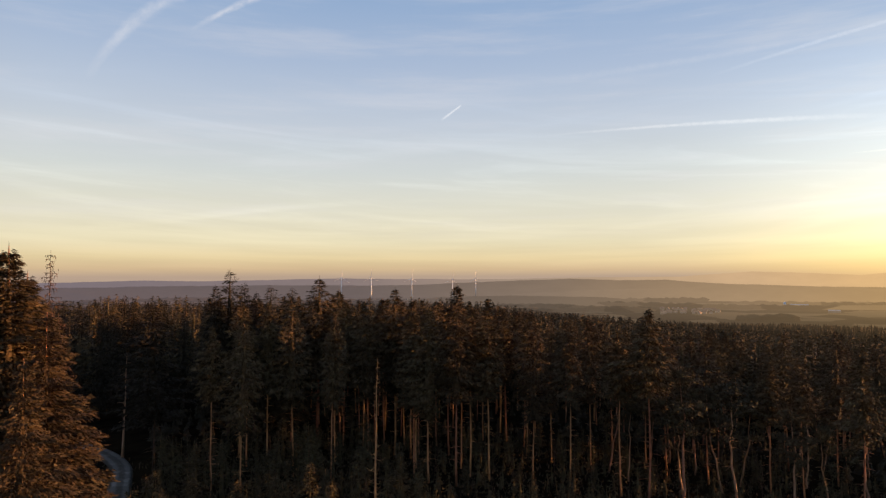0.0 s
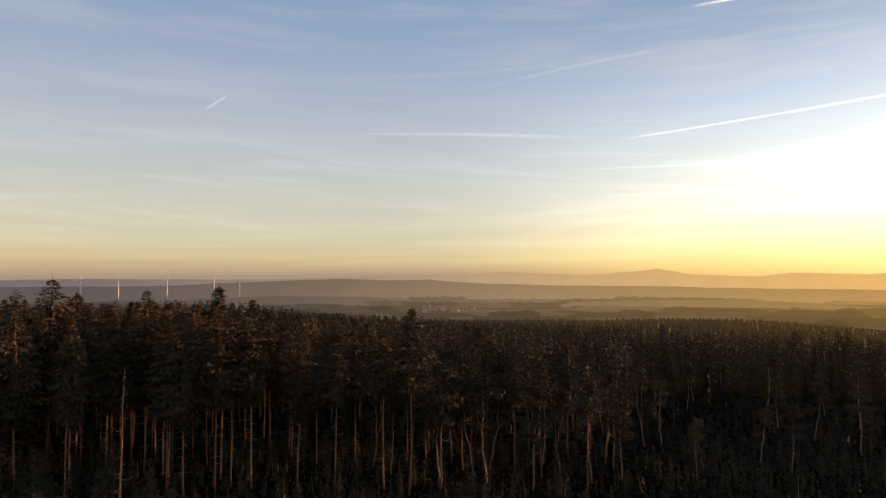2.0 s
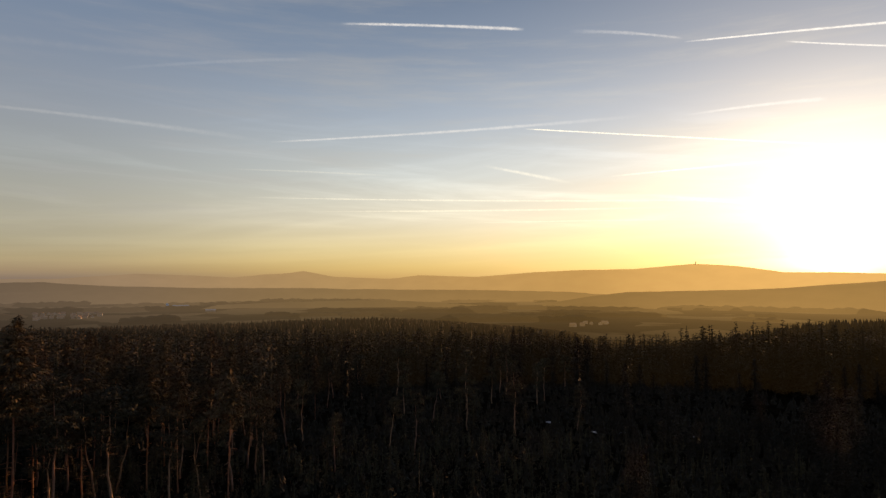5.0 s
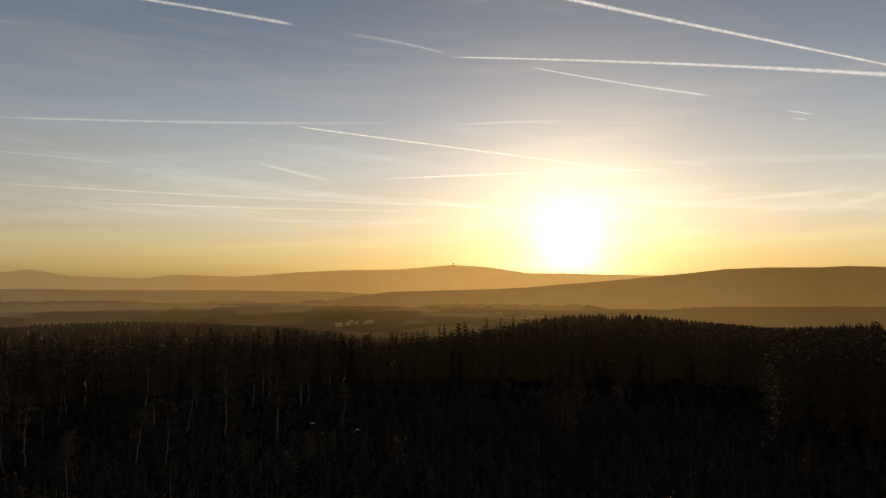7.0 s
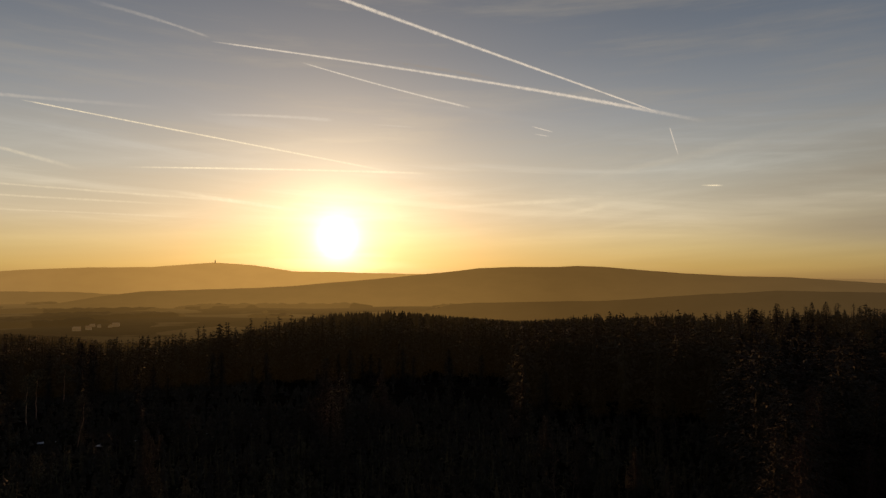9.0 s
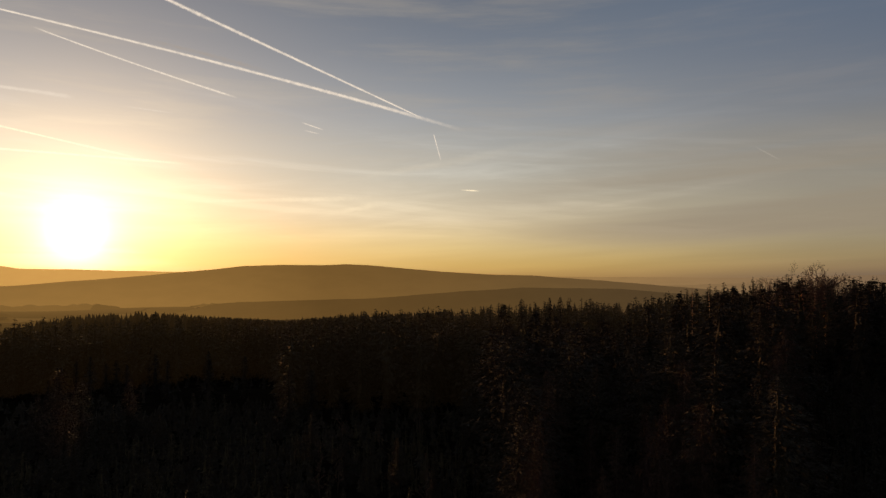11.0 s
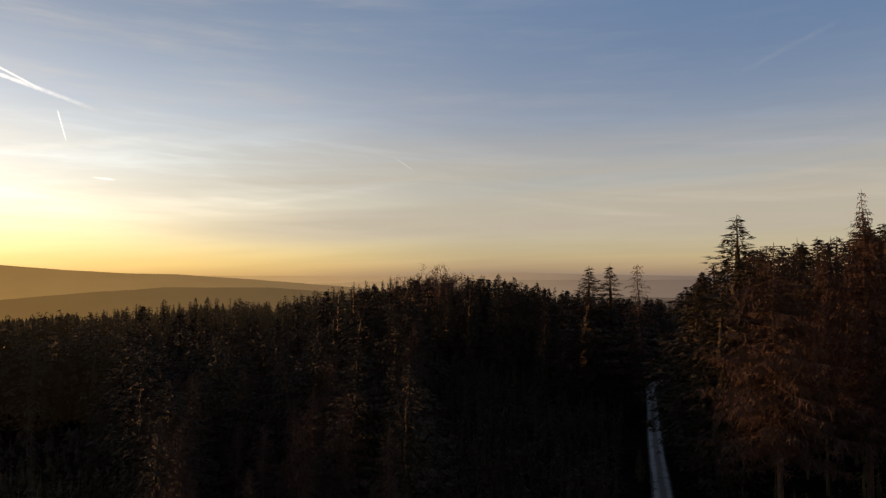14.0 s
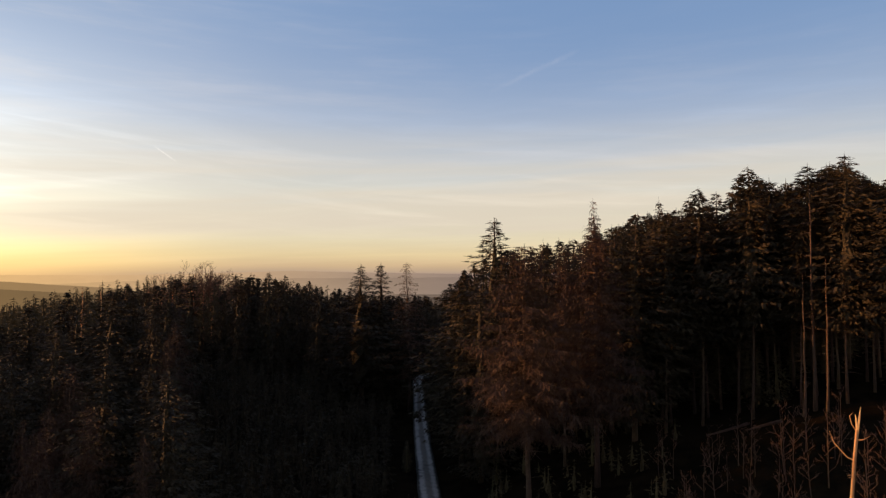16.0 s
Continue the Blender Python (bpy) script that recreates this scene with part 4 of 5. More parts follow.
kind("birch", "birch_sapling", "thin bare birch sapling with reddish twigs", "sapling", "bare birch saplings", 7.0, [birch(91), birch(92), birch(93)])

# trees that stand out, by bearing, distance and the elevation of their tips
STANDING = [
    ("full", 33.4, 47, 2.3, 0, 1.25), ("full", 31.2, 44, -2.6, 2, 0.95), ("full", 37.5, 50, 3.5, 2, 1.2), ("bare_larch", 31.05, 78, 2.0, 0, 0.9), ("full", 32.6, 38, -6.0, 2, 0.85), ("full", 34.6, 52, 2.1, 1, 1.2), ("full", 32.2, 50, 0.3, 0, 1.2), ("grove_spruce", 19.3, 130, -0.6, 1, 1.0), ("grove_spruce", 17.0, 135, -0.4, 0, 1.0), ("grove_spruce", 16.0, 128, -1.2, 1, 1.0),
    ("rise", 23.7, 112, -2.2, 2, 1.5), ("pole", 25.9, 122, -5.8, 0, 1.0),
    ("grove_spruce", 18.1, 132, 0.6, 2, 1.1), ("grove_spruce", 14.8, 118, -0.75, 2, 1.2), ("grove_spruce", 12.9, 135, -0.9, 0, 1.2), ("tall", 10.8, 125, 0.05, 2, 1.5), ("tall", 8.9, 130, -1.0, 0, 1.1),
    ("tall", 4.2, 112, -0.85, 2, 1.1), ("tall", 0.6, 118, -1.9, 0, 1.0), ("tall", -1.15, 95, -0.5, 0, 1.05), ("tall", -4.0, 98, -1.8, 4, 1.1), ("tall", 2.35, 104, -3.3, 4, 1.0),
    ("dead", 5.85, 84, -7.0, 0, 1.0), ("tall", -17.25, 94, -2.55, 3, 1.2), ("tall", -10.9, 98, -4.1, 1, 1.0), ("tall", -12.6, 112, -3.4, 0, 1.0),
    ("pine", -23.9, 101, -9.0, 0, 1.2), ("pine", -27.9, 100, -10.6, 2, 1.2), ("pine", -30.4, 103, -11.6, 1, 1.0), ("pine", -32.8, 106, -10.4, 0, 1.3), ("pine", -19.9, 97, -8.0, 2, 1.1),
    ("tall", -37.0, 152, -6.6, 3, 0.9), ("wood_spruce", -45.4, 175, -6.4, 1, 0.9), ("pine", -52.6, 140, -8.6, 2, 1.3), ("dead", -48.4, 96, -14.6, 1, 0.8), ("tall", -39.5, 165, -6.3, 0, 0.9),
    ("wood_spruce", -51.5, 190, -6.9, 0, 0.8), ("wood_spruce", -43.0, 210, -5.8, 2, 0.8), ("wood_spruce", -38.8, 190, -6.0, 1, 0.8), ("wood_spruce", -60.0, 200, -7.5, 1, 0.9), ("open", -75.5, 115, -13.5, 0, 1.0),
    ("open", -153.8, 150, 0.75, 0, 2.0), ("open", -155.5, 158, 0.98, 1, 1.7), ("bare_larch", -157.9, 150, 1.0, 1, 1.9), ("wood_spruce", -150.0, 148, -1.9, 0, 0.8),
    ("open", -165.2, 104, 4.75, 0, 1.8), ("wood_spruce", -163.0, 112, -0.2, 1, 0.8), ("wood_spruce", -164.4, 118, 1.2, 2, 0.8), ("larch", -168.2, 75, 2.6, 0, 1.5), ("wood_spruce", -169.8, 100, 2.9, 1, 0.9), ("larch", -171.3, 88, 2.6, 0, 0.8),
    ("larch", -174.0, 78, 5.0, 1, 1.4), ("bare_larch", -173.9, 80, 6.4, 0, 0.9), ("wood_spruce", -176.3, 104, 4.2, 0, 0.8), ("wood_spruce", -179.3, 100, 6.2, 1, 0.8), ("rise", 177.6, 96, 6.9, 0, 1.2), ("rise", 176.2, 102, 6.6, 2, 1.1),
    ("rise", 174.9, 98, 7.8, 2, 1.2), ("rise", 173.9, 94, 8.4, 0, 1.2), ("rise", 172.2, 100, 7.4, 1, 1.1), ("rise", 169.5, 96, 8.3, 2, 1.3), ("rise", 167.5, 92, 8.9, 2, 1.25), ("rise", 165.8, 96, 6.8, 0, 1.2),
    ("rise", 171.0, 103, 7.2, 1, 1.2), ("rise", 164.0, 90, 8.0, 0, 1.2), ("pole", 170.35, 90, 0.1, 1, 0.9), ("pole", 169.6, 91, 6.6, 1, 0.8), ("pole", 168.8, 90, 1.0, 1, 0.8),
    # spruces added below the sun's bearing to block a sunlit strip of ground
    ("wood_spruce", -81.3, 108, -9.0, 0, 1.2), ("wood_spruce", -82.4, 126, -7.8, 1, 1.2), ("wood_spruce", -80.8, 141, -6.8, 2, 1.1), ("wood_spruce", -81.9, 96, -11.5, 1, 1.2),
    ("snag", 167.9, 56, -9.8, 0, 0.75),
    ("broad", -138.4, 212, 0.45, 1, 0.75), ("broad", -139.9, 216, 0.6, 2, 0.8), ("broad", -141.4, 212, 0.65, 0, 0.75), ("broad", -137.6, 206, 0.2, 2, 0.75), ("broad", -140.7, 208, 0.45, 0, 0.75), ("broad", -142.2, 210, 0.3, 1, 0.7),
    ("dead", -131.9, 190, -0.8, 0, 1.3), ("dead", -133.3, 196, -0.7, 1, 1.3), ("dead", -134.9, 192, -0.5, 0, 1.3),
    ("wood_spruce", -145.9, 165, 0.2, 0, 0.9), ("wood_spruce", -147.3, 170, -0.05, 2, 0.7), ("wood_spruce", -149.3, 172, -0.5, 1, 0.8), ("wood_spruce", -118.0, 330, -1.9, 2, 0.9), ("wood_spruce", -121.3, 340, -1.7, 0, 0.9), ("wood_spruce", -120.4, 345, -1.75, 1, 0.9),
]
for key, az, r, top, variant, width in STANDING:
    plant(key, az, r, top, None, variant, width, 167 if key == "snag" else None)

# the line above which no other tree shows, by bearing
SKYLINE = {60: 0, 34: -1.1, 25: -1.2, 21: -1.5, 15: -1.1, 7: -1.5, 0: -1.8, -4: -2.2, -9: -3.2, -17: -3.5, -24: -3.75, -34: -3.6, -40: -3.4, -45: -3.35, -50: -3.7, -58: -4.3, -64: -4.9, -68: -4.6, -72: -3.85, -77: -3.25,
           -82: -3.05, -86.5: -2.85, -92.5: -3.5, -97.5: -3.85, -101.5: -3.55, -104.5: -3.05, -109.4: -2.5, -114: -2.0, -118: -1.6, -121: -1.5, -124: -1.75, -128: -1.75, -131: -1.0, -134: -0.4, -136.5: 0.0, -140: 0.0, -142.5: 0.2, -145: 0.0, -147: -0.4, -151: -1.0, -156.5: -1.7, -159.7: -1.8,
           -161.7: -0.6, -163.2: 1.2, -165: 2.7, -166.7: 2.1, -168.7: 2.9, -171.6: 3.6, -174: 4.3, -176.2: 4.7, -178.7: 5.6, -181: 5.5, -182.5: 6.6, -185: 7.7, -186.7: 8.0, -189: 7.0, -191: 8.0, -192.4: 8.7, -194.8: 6.6, -200: 6.5, -240: 4.0}
SKY_AZ = sorted(SKYLINE)
SKY_EL = [SKYLINE[a] for a in SKY_AZ]


def ceiling_height(az, r, x, y):
    """Tallest a tree may stand here without rising over the line of the wood."""
    el = np.interp((az - 60) % 360 - 360 + 60, SKY_AZ, SKY_EL)
    return EYE.z + r * math.tan(radians(el)) - ground(x, y)


TAKEN = [spot(a, r) for _, a, r, *_ in STANDING]
for az, r, h in ((25.6, 62, 7.5), (24.9, 68, 6.0), (25.2, 76, 8.0), (24.2, 84, 7.0), (26.0, 55, 5.5), (23.6, 74, 5.0)):
    plant("young", az, r, None, h)
dice = random.Random(5)
DEEP = []


def hollow(az, r):
    """The bare dark hollow beside the track."""
    return -157.5 < az < -139 and r < 165


def scatter(key, count, az0, az1, r0, r1, tall, gap, width=(0.9, 1.15), clear=4.0, shortest=0.45):
    """Trees at random over a piece of the plan, apart from each other and off the track."""
    done = tries = 0
    while done < count and tries < count * 30:
        tries += 1
        az, r = dice.uniform(az0, az1), math.sqrt(dice.uniform(r0 * r0, r1 * r1))
        x, y = spot(az, r)
        if off_track(x, y) < clear or any((x - a) ** 2 + (y - b) ** 2 < gap * gap for a, b in TAKEN) or hollow(az, r):
            continue
        h = min(dice.uniform(*tall), ceiling_height(az, r, x, y) * dice.uniform(0.93, 1.0))
        if h < tall[0] * shortest:
            continue
        TAKEN.append((x, y))
        if key == "wood_spruce" and r > 150:
            DEEP.append((x, y, h, 0.85 * dice.uniform(*width)))
            done += 1
            continue
        plant(key, az, r, None, h, None, dice.uniform(*width), dice.uniform(0, 360), lean=0.8)
        done += 1


# the grove ahead of the first view, its thin western edge, the mixed wood and the grove on the rise
scatter("tall", 95, -8, 20, 95, 175, (23, 28), 3.0)
scatter("grove_spruce", 20, -8, 22, 125, 190, (20, 26), 4.0)
scatter("grove_spruce", 22, 19, 36, 150, 230, (20, 26), 4.5)
scatter("tall", 44, -34, -8, 96, 190, (19, 25), 3.8)
scatter("pine", 26, -36, -14, 98, 160, (11, 16), 4.0)
scatter("wood_spruce", 24, -64, -34, 150, 300, (12, 20), 6.0, (0.7, 0.95))
for k in range(10, len(LINE) - 1, 2):
    p, q = LINE[k], LINE[k + 1]
    if math.hypot(p.x, p.y) < 150 or p.y > 0:
        continue
    d = (q - p).normalized()
    for sgn in (-1, 1):
        o = p + Vector((-d.y, d.x, 0)) * sgn * dice.uniform(4.2, 7.5) + d * dice.uniform(-1.5, 1.5)
        r, az = math.hypot(o.x, o.y), math.degrees(math.atan2(-o.x, o.y))
        if any((o.x - u) ** 2 + (o.y - v) ** 2 < 9 for u, v in TAKEN):
            continue
        TAKEN.append((o.x, o.y))
        plant("wood_spruce", az, r, None, min(dice.uniform(13, 21), ceiling_height(az, r, o.x, o.y) * 0.96), None, dice.uniform(0.75, 1.0), dice.uniform(0, 360))
scatter("wood_spruce", 64, -140, -115, 85, 190, (17, 26), 3.9, (1.1, 1.5))
scatter("wood_spruce", 70, -158, -116, 60, 215, (13, 23), 3.9, (1.1, 1.6))
scatter("wood_spruce", 44, -159, -143, 150, 240, (24, 33), 3.6, (1.0, 1.4))
scatter("wood_spruce", 22, -165, -156, 218, 300, (26, 38), 4.0, (1.2, 1.6))
scatter("wood_larch", 30, -155, -118, 60, 170, (12, 20), 5.0, (0.8, 1.1))
scatter("open", 14, -156, -126, 90, 210, (14, 22), 5.0)
scatter("wood_spruce", 50, -182, -162.2, 88, 150, (27, 36), 2.8, (1.1, 1.5))
scatter("rise", 105, 163, 186, 92, 150, (25, 34), 2.6, (1.1, 1.4))
scatter("wood_spruce", 45, -122, -62, 85, 220, (6, 13), 5.0, (0.9, 1.2), shortest=0.5)
scatter("young", 70, 2, 24, 62, 112, (4.0, 9.0), 2.4, clear=3.0)
scatter("young", 80, -36, 23, 72, 125, (2.0, 6.0), 1.4, clear=2.5)
scatter("pine", 26, -62, -34, 105, 210, (9, 15), 5.0)
scatter("wood_spruce", 16, -100, -40, 120, 225, (8, 14), 7.0, (0.9, 1.2), shortest=0.5)
scatter("young", 60, -125, -36, 80, 170, (2.0, 6.0), 1.6, clear=2.5)
scatter("young", 28, -158, -125, 60, 110, (2.0, 5.0), 1.6, clear=2.5)
scatter("young", 45, 163, 184, 96, 135, (6, 11), 2.4, (1.0, 1.4))
scatter("birch", 50, 163, 182, 52, 82, (4, 8), 0.9, clear=2.0)
scatter("birch", 30, -161, -100, 62, 150, (4, 9), 1.2, clear=2.5)
scatter("birch", 30, -36, 20, 75, 105, (3, 6), 1.2, clear=2.5)


# ---- far woods: conifers by the thousand, joined ----
def simple_conifer(rng, tiers, spikes, rad=0.2, least=0.65):
    """A small conifer one metre tall: a stack of uneven drooping cones."""
    pts, faces = [], []
    for t in range(tiers):
        z = 0.10 + 0.80 * t / tiers
        c = len(pts)
        pts.append((0, 0, min(1.0, z + 1.35 / tiers)))
        a0, w = rng.uniform(0, 6.28), rad * (1 - t / tiers) ** 0.8 + 0.015
        for k in range(spikes):
            a, rr = a0 + 6.283 * k / spikes, w * rng.uniform(least, 1.3)
            pts.append((rr * math.cos(a), rr * math.sin(a), z + rng.uniform(-0.06, 0.05)))
            faces.append((c, c + 1 + k, c + 1 + (k + 1) % spikes))
    return np.array(pts), np.array(faces)


def wood_conifer(seed, rad, sprays, size, whorl, top=0.8, base=0.12):
    """A conifer of the middle distance, one metre tall: fewer, larger sprays."""
    rng = np.random.default_rng(seed)
    me = conifer_crown(rng, trunk_line(rng, 20, 0.004, 0.03), 20, base, rad, SHADE_SPRUCE, sprays, size, whorl, 0.35, 0.3, top, slim=0.22, core=0.25)
    v = np.array([tuple(p.co) for p in me.vertices]) / 20.0
    f = np.array([t for p in me.polygons for t in ([tuple(p.vertices)] if len(p.vertices) == 3 else [tuple(p.vertices)[:3], (p.vertices[0], p.vertices[2], p.vertices[3])])])
    bpy.data.meshes.remove(me)
    return v, f


def wood(name, label, patches, protos, seed, tall, mat, shortest=6.0, also=()):
    """patches: rows of bearing from, to, distance from, to and number of trees."""
    rng = np.random.default_rng(seed)
    v, f, count = [], [], 0
    stand = []
    for az0, az1, r0, r1, n in patches:
        for _ in range(n):
            az, r = az0 + (az1 - az0) * rng.random(), math.sqrt(rng.uniform(r0 * r0, r1 * r1))
            x, y = spot(az, r)
            if r < 260 and (off_track(x, y) < 6 or any((x - a) ** 2 + (y - b) ** 2 < 6 for a, b in TAKEN)):
                continue
            h = min(rng.uniform(*tall), ceiling_height(az, r, x, y) * rng.uniform(0.96, 1.03) + (0.003 * r if r > 150 else 0))
            if h < shortest:
                continue
            stand.append((x, y, h, rng.uniform(0.8, 1.25)))
    for x, y, h, w in stand + list(also):
        p, q = protos[rng.integers(len(protos))]
        a, w = rng.uniform(0, 6.28), h * w
        c, s = math.cos(a), math.sin(a)
        v.append(np.stack([x + w * (c * p[:, 0] - s * p[:, 1]), y + w * (s * p[:, 0] + c * p[:, 1]), ground(x, y) + h * p[:, 2] - 0.3], 1))
        f.append(q + count)
        count += len(p)
    me = bpy.data.meshes.new(name)
    me.from_pydata(np.concatenate(v).tolist(), [], np.concatenate(f).tolist())
    me.materials.append(mat)
    return tagged(new(name, me), label, "forest", kind="stuff")


STARS = np.random.default_rng(8)
FAR_SHAPES = [simple_conifer(STARS, 3, 6, 0.19) for _ in range(8)]
HILL_SHAPES = [simple_conifer(STARS, 5, 7, 0.19) for _ in range(8)]
LOW_SHAPES = [simple_conifer(STARS, 5, 7, 0.30, 0.35) for _ in range(8)]
BUSHY_SHAPES = [wood_conifer(121, 6.0, 50, 2.6, 3.2, 0.9, 0.02), wood_conifer(122, 7.0, 50, 2.6, 3.2, 0.8, 0.02), wood_conifer(123, 5.0, 50, 2.6, 3.2, 0.9, 0.02)]
MIDDLE_SHAPES = [wood_conifer(101 + i, r, 330, 1.25, 1.1) for i, r in enumerate((3.8, 3.3, 4.3, 3.5))]
SLOPE_SHAPES = [wood_conifer(111 + i, r, 120, 1.9, 1.7) for i, r in enumerate((4.2, 3.6, 4.6, 3.9))]
DEEP_SHAPES = [wood_conifer(131 + i, r, 600, 0.95, 0.9) for i, r in enumerate((4.0, 3.6, 4.4))]
wood("middle_wood", "dark conifer forest on the slopes of the hill", [(40, 4, 180, 300, 240), (4, -36, 170, 300, 460)], MIDDLE_SHAPES, 3, (15, 25), SPRUCE)
# the -97 to -114 belt is added to shade the mixed wood beside it
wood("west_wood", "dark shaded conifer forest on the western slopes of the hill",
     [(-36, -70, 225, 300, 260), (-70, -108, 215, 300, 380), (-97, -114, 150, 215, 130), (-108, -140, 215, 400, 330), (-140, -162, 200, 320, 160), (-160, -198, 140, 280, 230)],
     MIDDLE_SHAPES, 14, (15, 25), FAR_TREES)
wood("deep_wood", "dark conifers standing close together deep in the mixed wood", [], DEEP_SHAPES, 15, (15, 25), SHADE_SPRUCE, also=DEEP)
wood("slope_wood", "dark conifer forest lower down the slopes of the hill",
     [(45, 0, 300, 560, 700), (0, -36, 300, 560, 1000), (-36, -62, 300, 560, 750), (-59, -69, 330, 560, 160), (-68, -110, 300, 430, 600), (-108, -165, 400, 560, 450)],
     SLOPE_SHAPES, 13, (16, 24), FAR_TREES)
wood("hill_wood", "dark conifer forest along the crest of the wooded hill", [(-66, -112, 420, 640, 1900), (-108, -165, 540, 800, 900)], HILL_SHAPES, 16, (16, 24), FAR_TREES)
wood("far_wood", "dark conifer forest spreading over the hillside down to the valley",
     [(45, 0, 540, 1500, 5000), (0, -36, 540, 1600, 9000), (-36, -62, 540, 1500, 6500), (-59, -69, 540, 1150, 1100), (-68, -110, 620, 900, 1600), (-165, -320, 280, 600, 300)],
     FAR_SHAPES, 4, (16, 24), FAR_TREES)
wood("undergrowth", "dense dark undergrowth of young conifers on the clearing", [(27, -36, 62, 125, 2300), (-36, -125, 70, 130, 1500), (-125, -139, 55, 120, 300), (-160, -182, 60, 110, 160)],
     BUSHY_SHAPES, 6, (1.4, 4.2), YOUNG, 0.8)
wood("hollow_brush", "low dark conifers crowded in the shaded hollow beside the track", [(-138, -157, 58, 175, 1500)], BUSHY_SHAPES, 17, (1.5, 6.0), SHADE_SPRUCE, 1.0)
wood("far_undergrowth", "low dark conifers growing over the far clearing", [(24, -36, 125, 160, 700), (-36, -125, 66, 160, 2400), (-36, -125, 150, 330, 1800), (-36, -75, 120, 240, 2000), (-72, -100, 85, 170, 1500)], LOW_SHAPES, 7, (1.0, 3.2), SHADE_SPRUCE, 0.8)


def make_grass():
    rng = np.random.default_rng(9)
    sh = Shape()
    roots, tips, widths = [], [], []
    for az0, az1, r0, r1, n in ((30, -60, 70, 120, 4200),):
        for _ in range(n):
            x, y = spot(az0 + (az1 - az0) * rng.random(), math.sqrt(rng.uniform(r0 * r0, r1 * r1)))
            if off_track(x, y) < 1.6:
                continue
            p = np.array([x, y, ground(x, y) - 0.05])
            for _ in range(2):
                roots.append(p)
                tips.append(p + rng.normal(size=3) * (0.25, 0.25, 0.08) + (0, 0, rng.uniform(0.3, 0.8)))
                widths.append(rng.uniform(0.05, 0.12))
    kites(sh, roots, tips, widths, rng)
    tagged(new("dry_grass", sh.mesh("dry_grass", GRASS)), "pale dry grass tufts on the clearing", "grass", kind="stuff")


make_grass()


# fallen trunks on the rise
def fallen_trunk(az, r, length, turn, seed):
    rng = np.random.default_rng(seed)
    x, y = spot(az, r)
    c, s = math.cos(math.radians(turn)), math.sin(math.radians(turn))
    pts = [(x + c * t, y + s * t, ground(x + c * t, y + s * t) + 0.22) for t in np.linspace(-length / 2, length / 2, 6)]
    sh = Shape()
    sh.tube([(p[0] - x, p[1] - y, p[2]) for p in pts], [0.2, 0.19, 0.17, 0.15, 0.12, 0.09], 7)
    ob = new("fallen_trunk", sh.mesh("fallen_trunk", SHADE_BARK, smooth=True))
    ob.location = (x, y, 0)
    tagged(ob, "brown fallen tree trunk lying on the forest floor", "log", "fallen trunks")


for i, (az, r, length, turn) in enumerate(((175.8, 92, 5, 5), (173.2, 90, 4, -12), (-20.5, 92, 7, 15), (-23.0, 90, 5, -30), (-27.0, 93, 6, 8))):
    fallen_trunk(az, r, length, turn, i)


# frozen puddles on the clearing
def puddle(az, r, a, b, seed):
    rng = random.Random(seed)
    x, y = spot(az, r)
    z = max(ground(x + dx, y + dy) for dx in (-a, 0, a) for dy in (-b, 0, b)) + 0.03
    me = bpy.data.meshes.new("puddle")
    n = 28
    ring = [(a * math.cos(6.283 * k / n) * rng.uniform(0.75, 1.1), b * math.sin(6.283 * k / n) * rng.uniform(0.75, 1.1)) for k in range(n)]
    pts = [(0, 0, 0)] + [(u, w, 0) for u, w in ring] + [(u * 1.1, w * 1.1, -0.6) for u, w in ring]
    faces = [(0, 1 + k, 1 + (k + 1) % n) for k in range(n)] + [(1 + k, 1 + n + k, 1 + n + (k + 1) % n, 1 + (k + 1) % n) for k in range(n)]
    me.from_pydata(pts, [], faces)
    me.materials.append(ICE)
    ob = new("frozen_puddle", me)
    ob.matrix_basis = pose(x, y, z, 0, 0, az)
    tagged(ob, "pale frozen puddle on the dark clearing", "puddle", "frozen puddles")


ICE = ice()
for i, (az, r, a, b) in enumerate(((-63.8, 140, 1.6, 0.7), (-65.6, 141, 1.2, 0.5), (-71.0, 142, 0.8, 0.5), (-78.9, 150, 1.2, 0.5), (-60.0, 150, 1.8, 0.7),)):
    puddle(az, r, a, b, i)


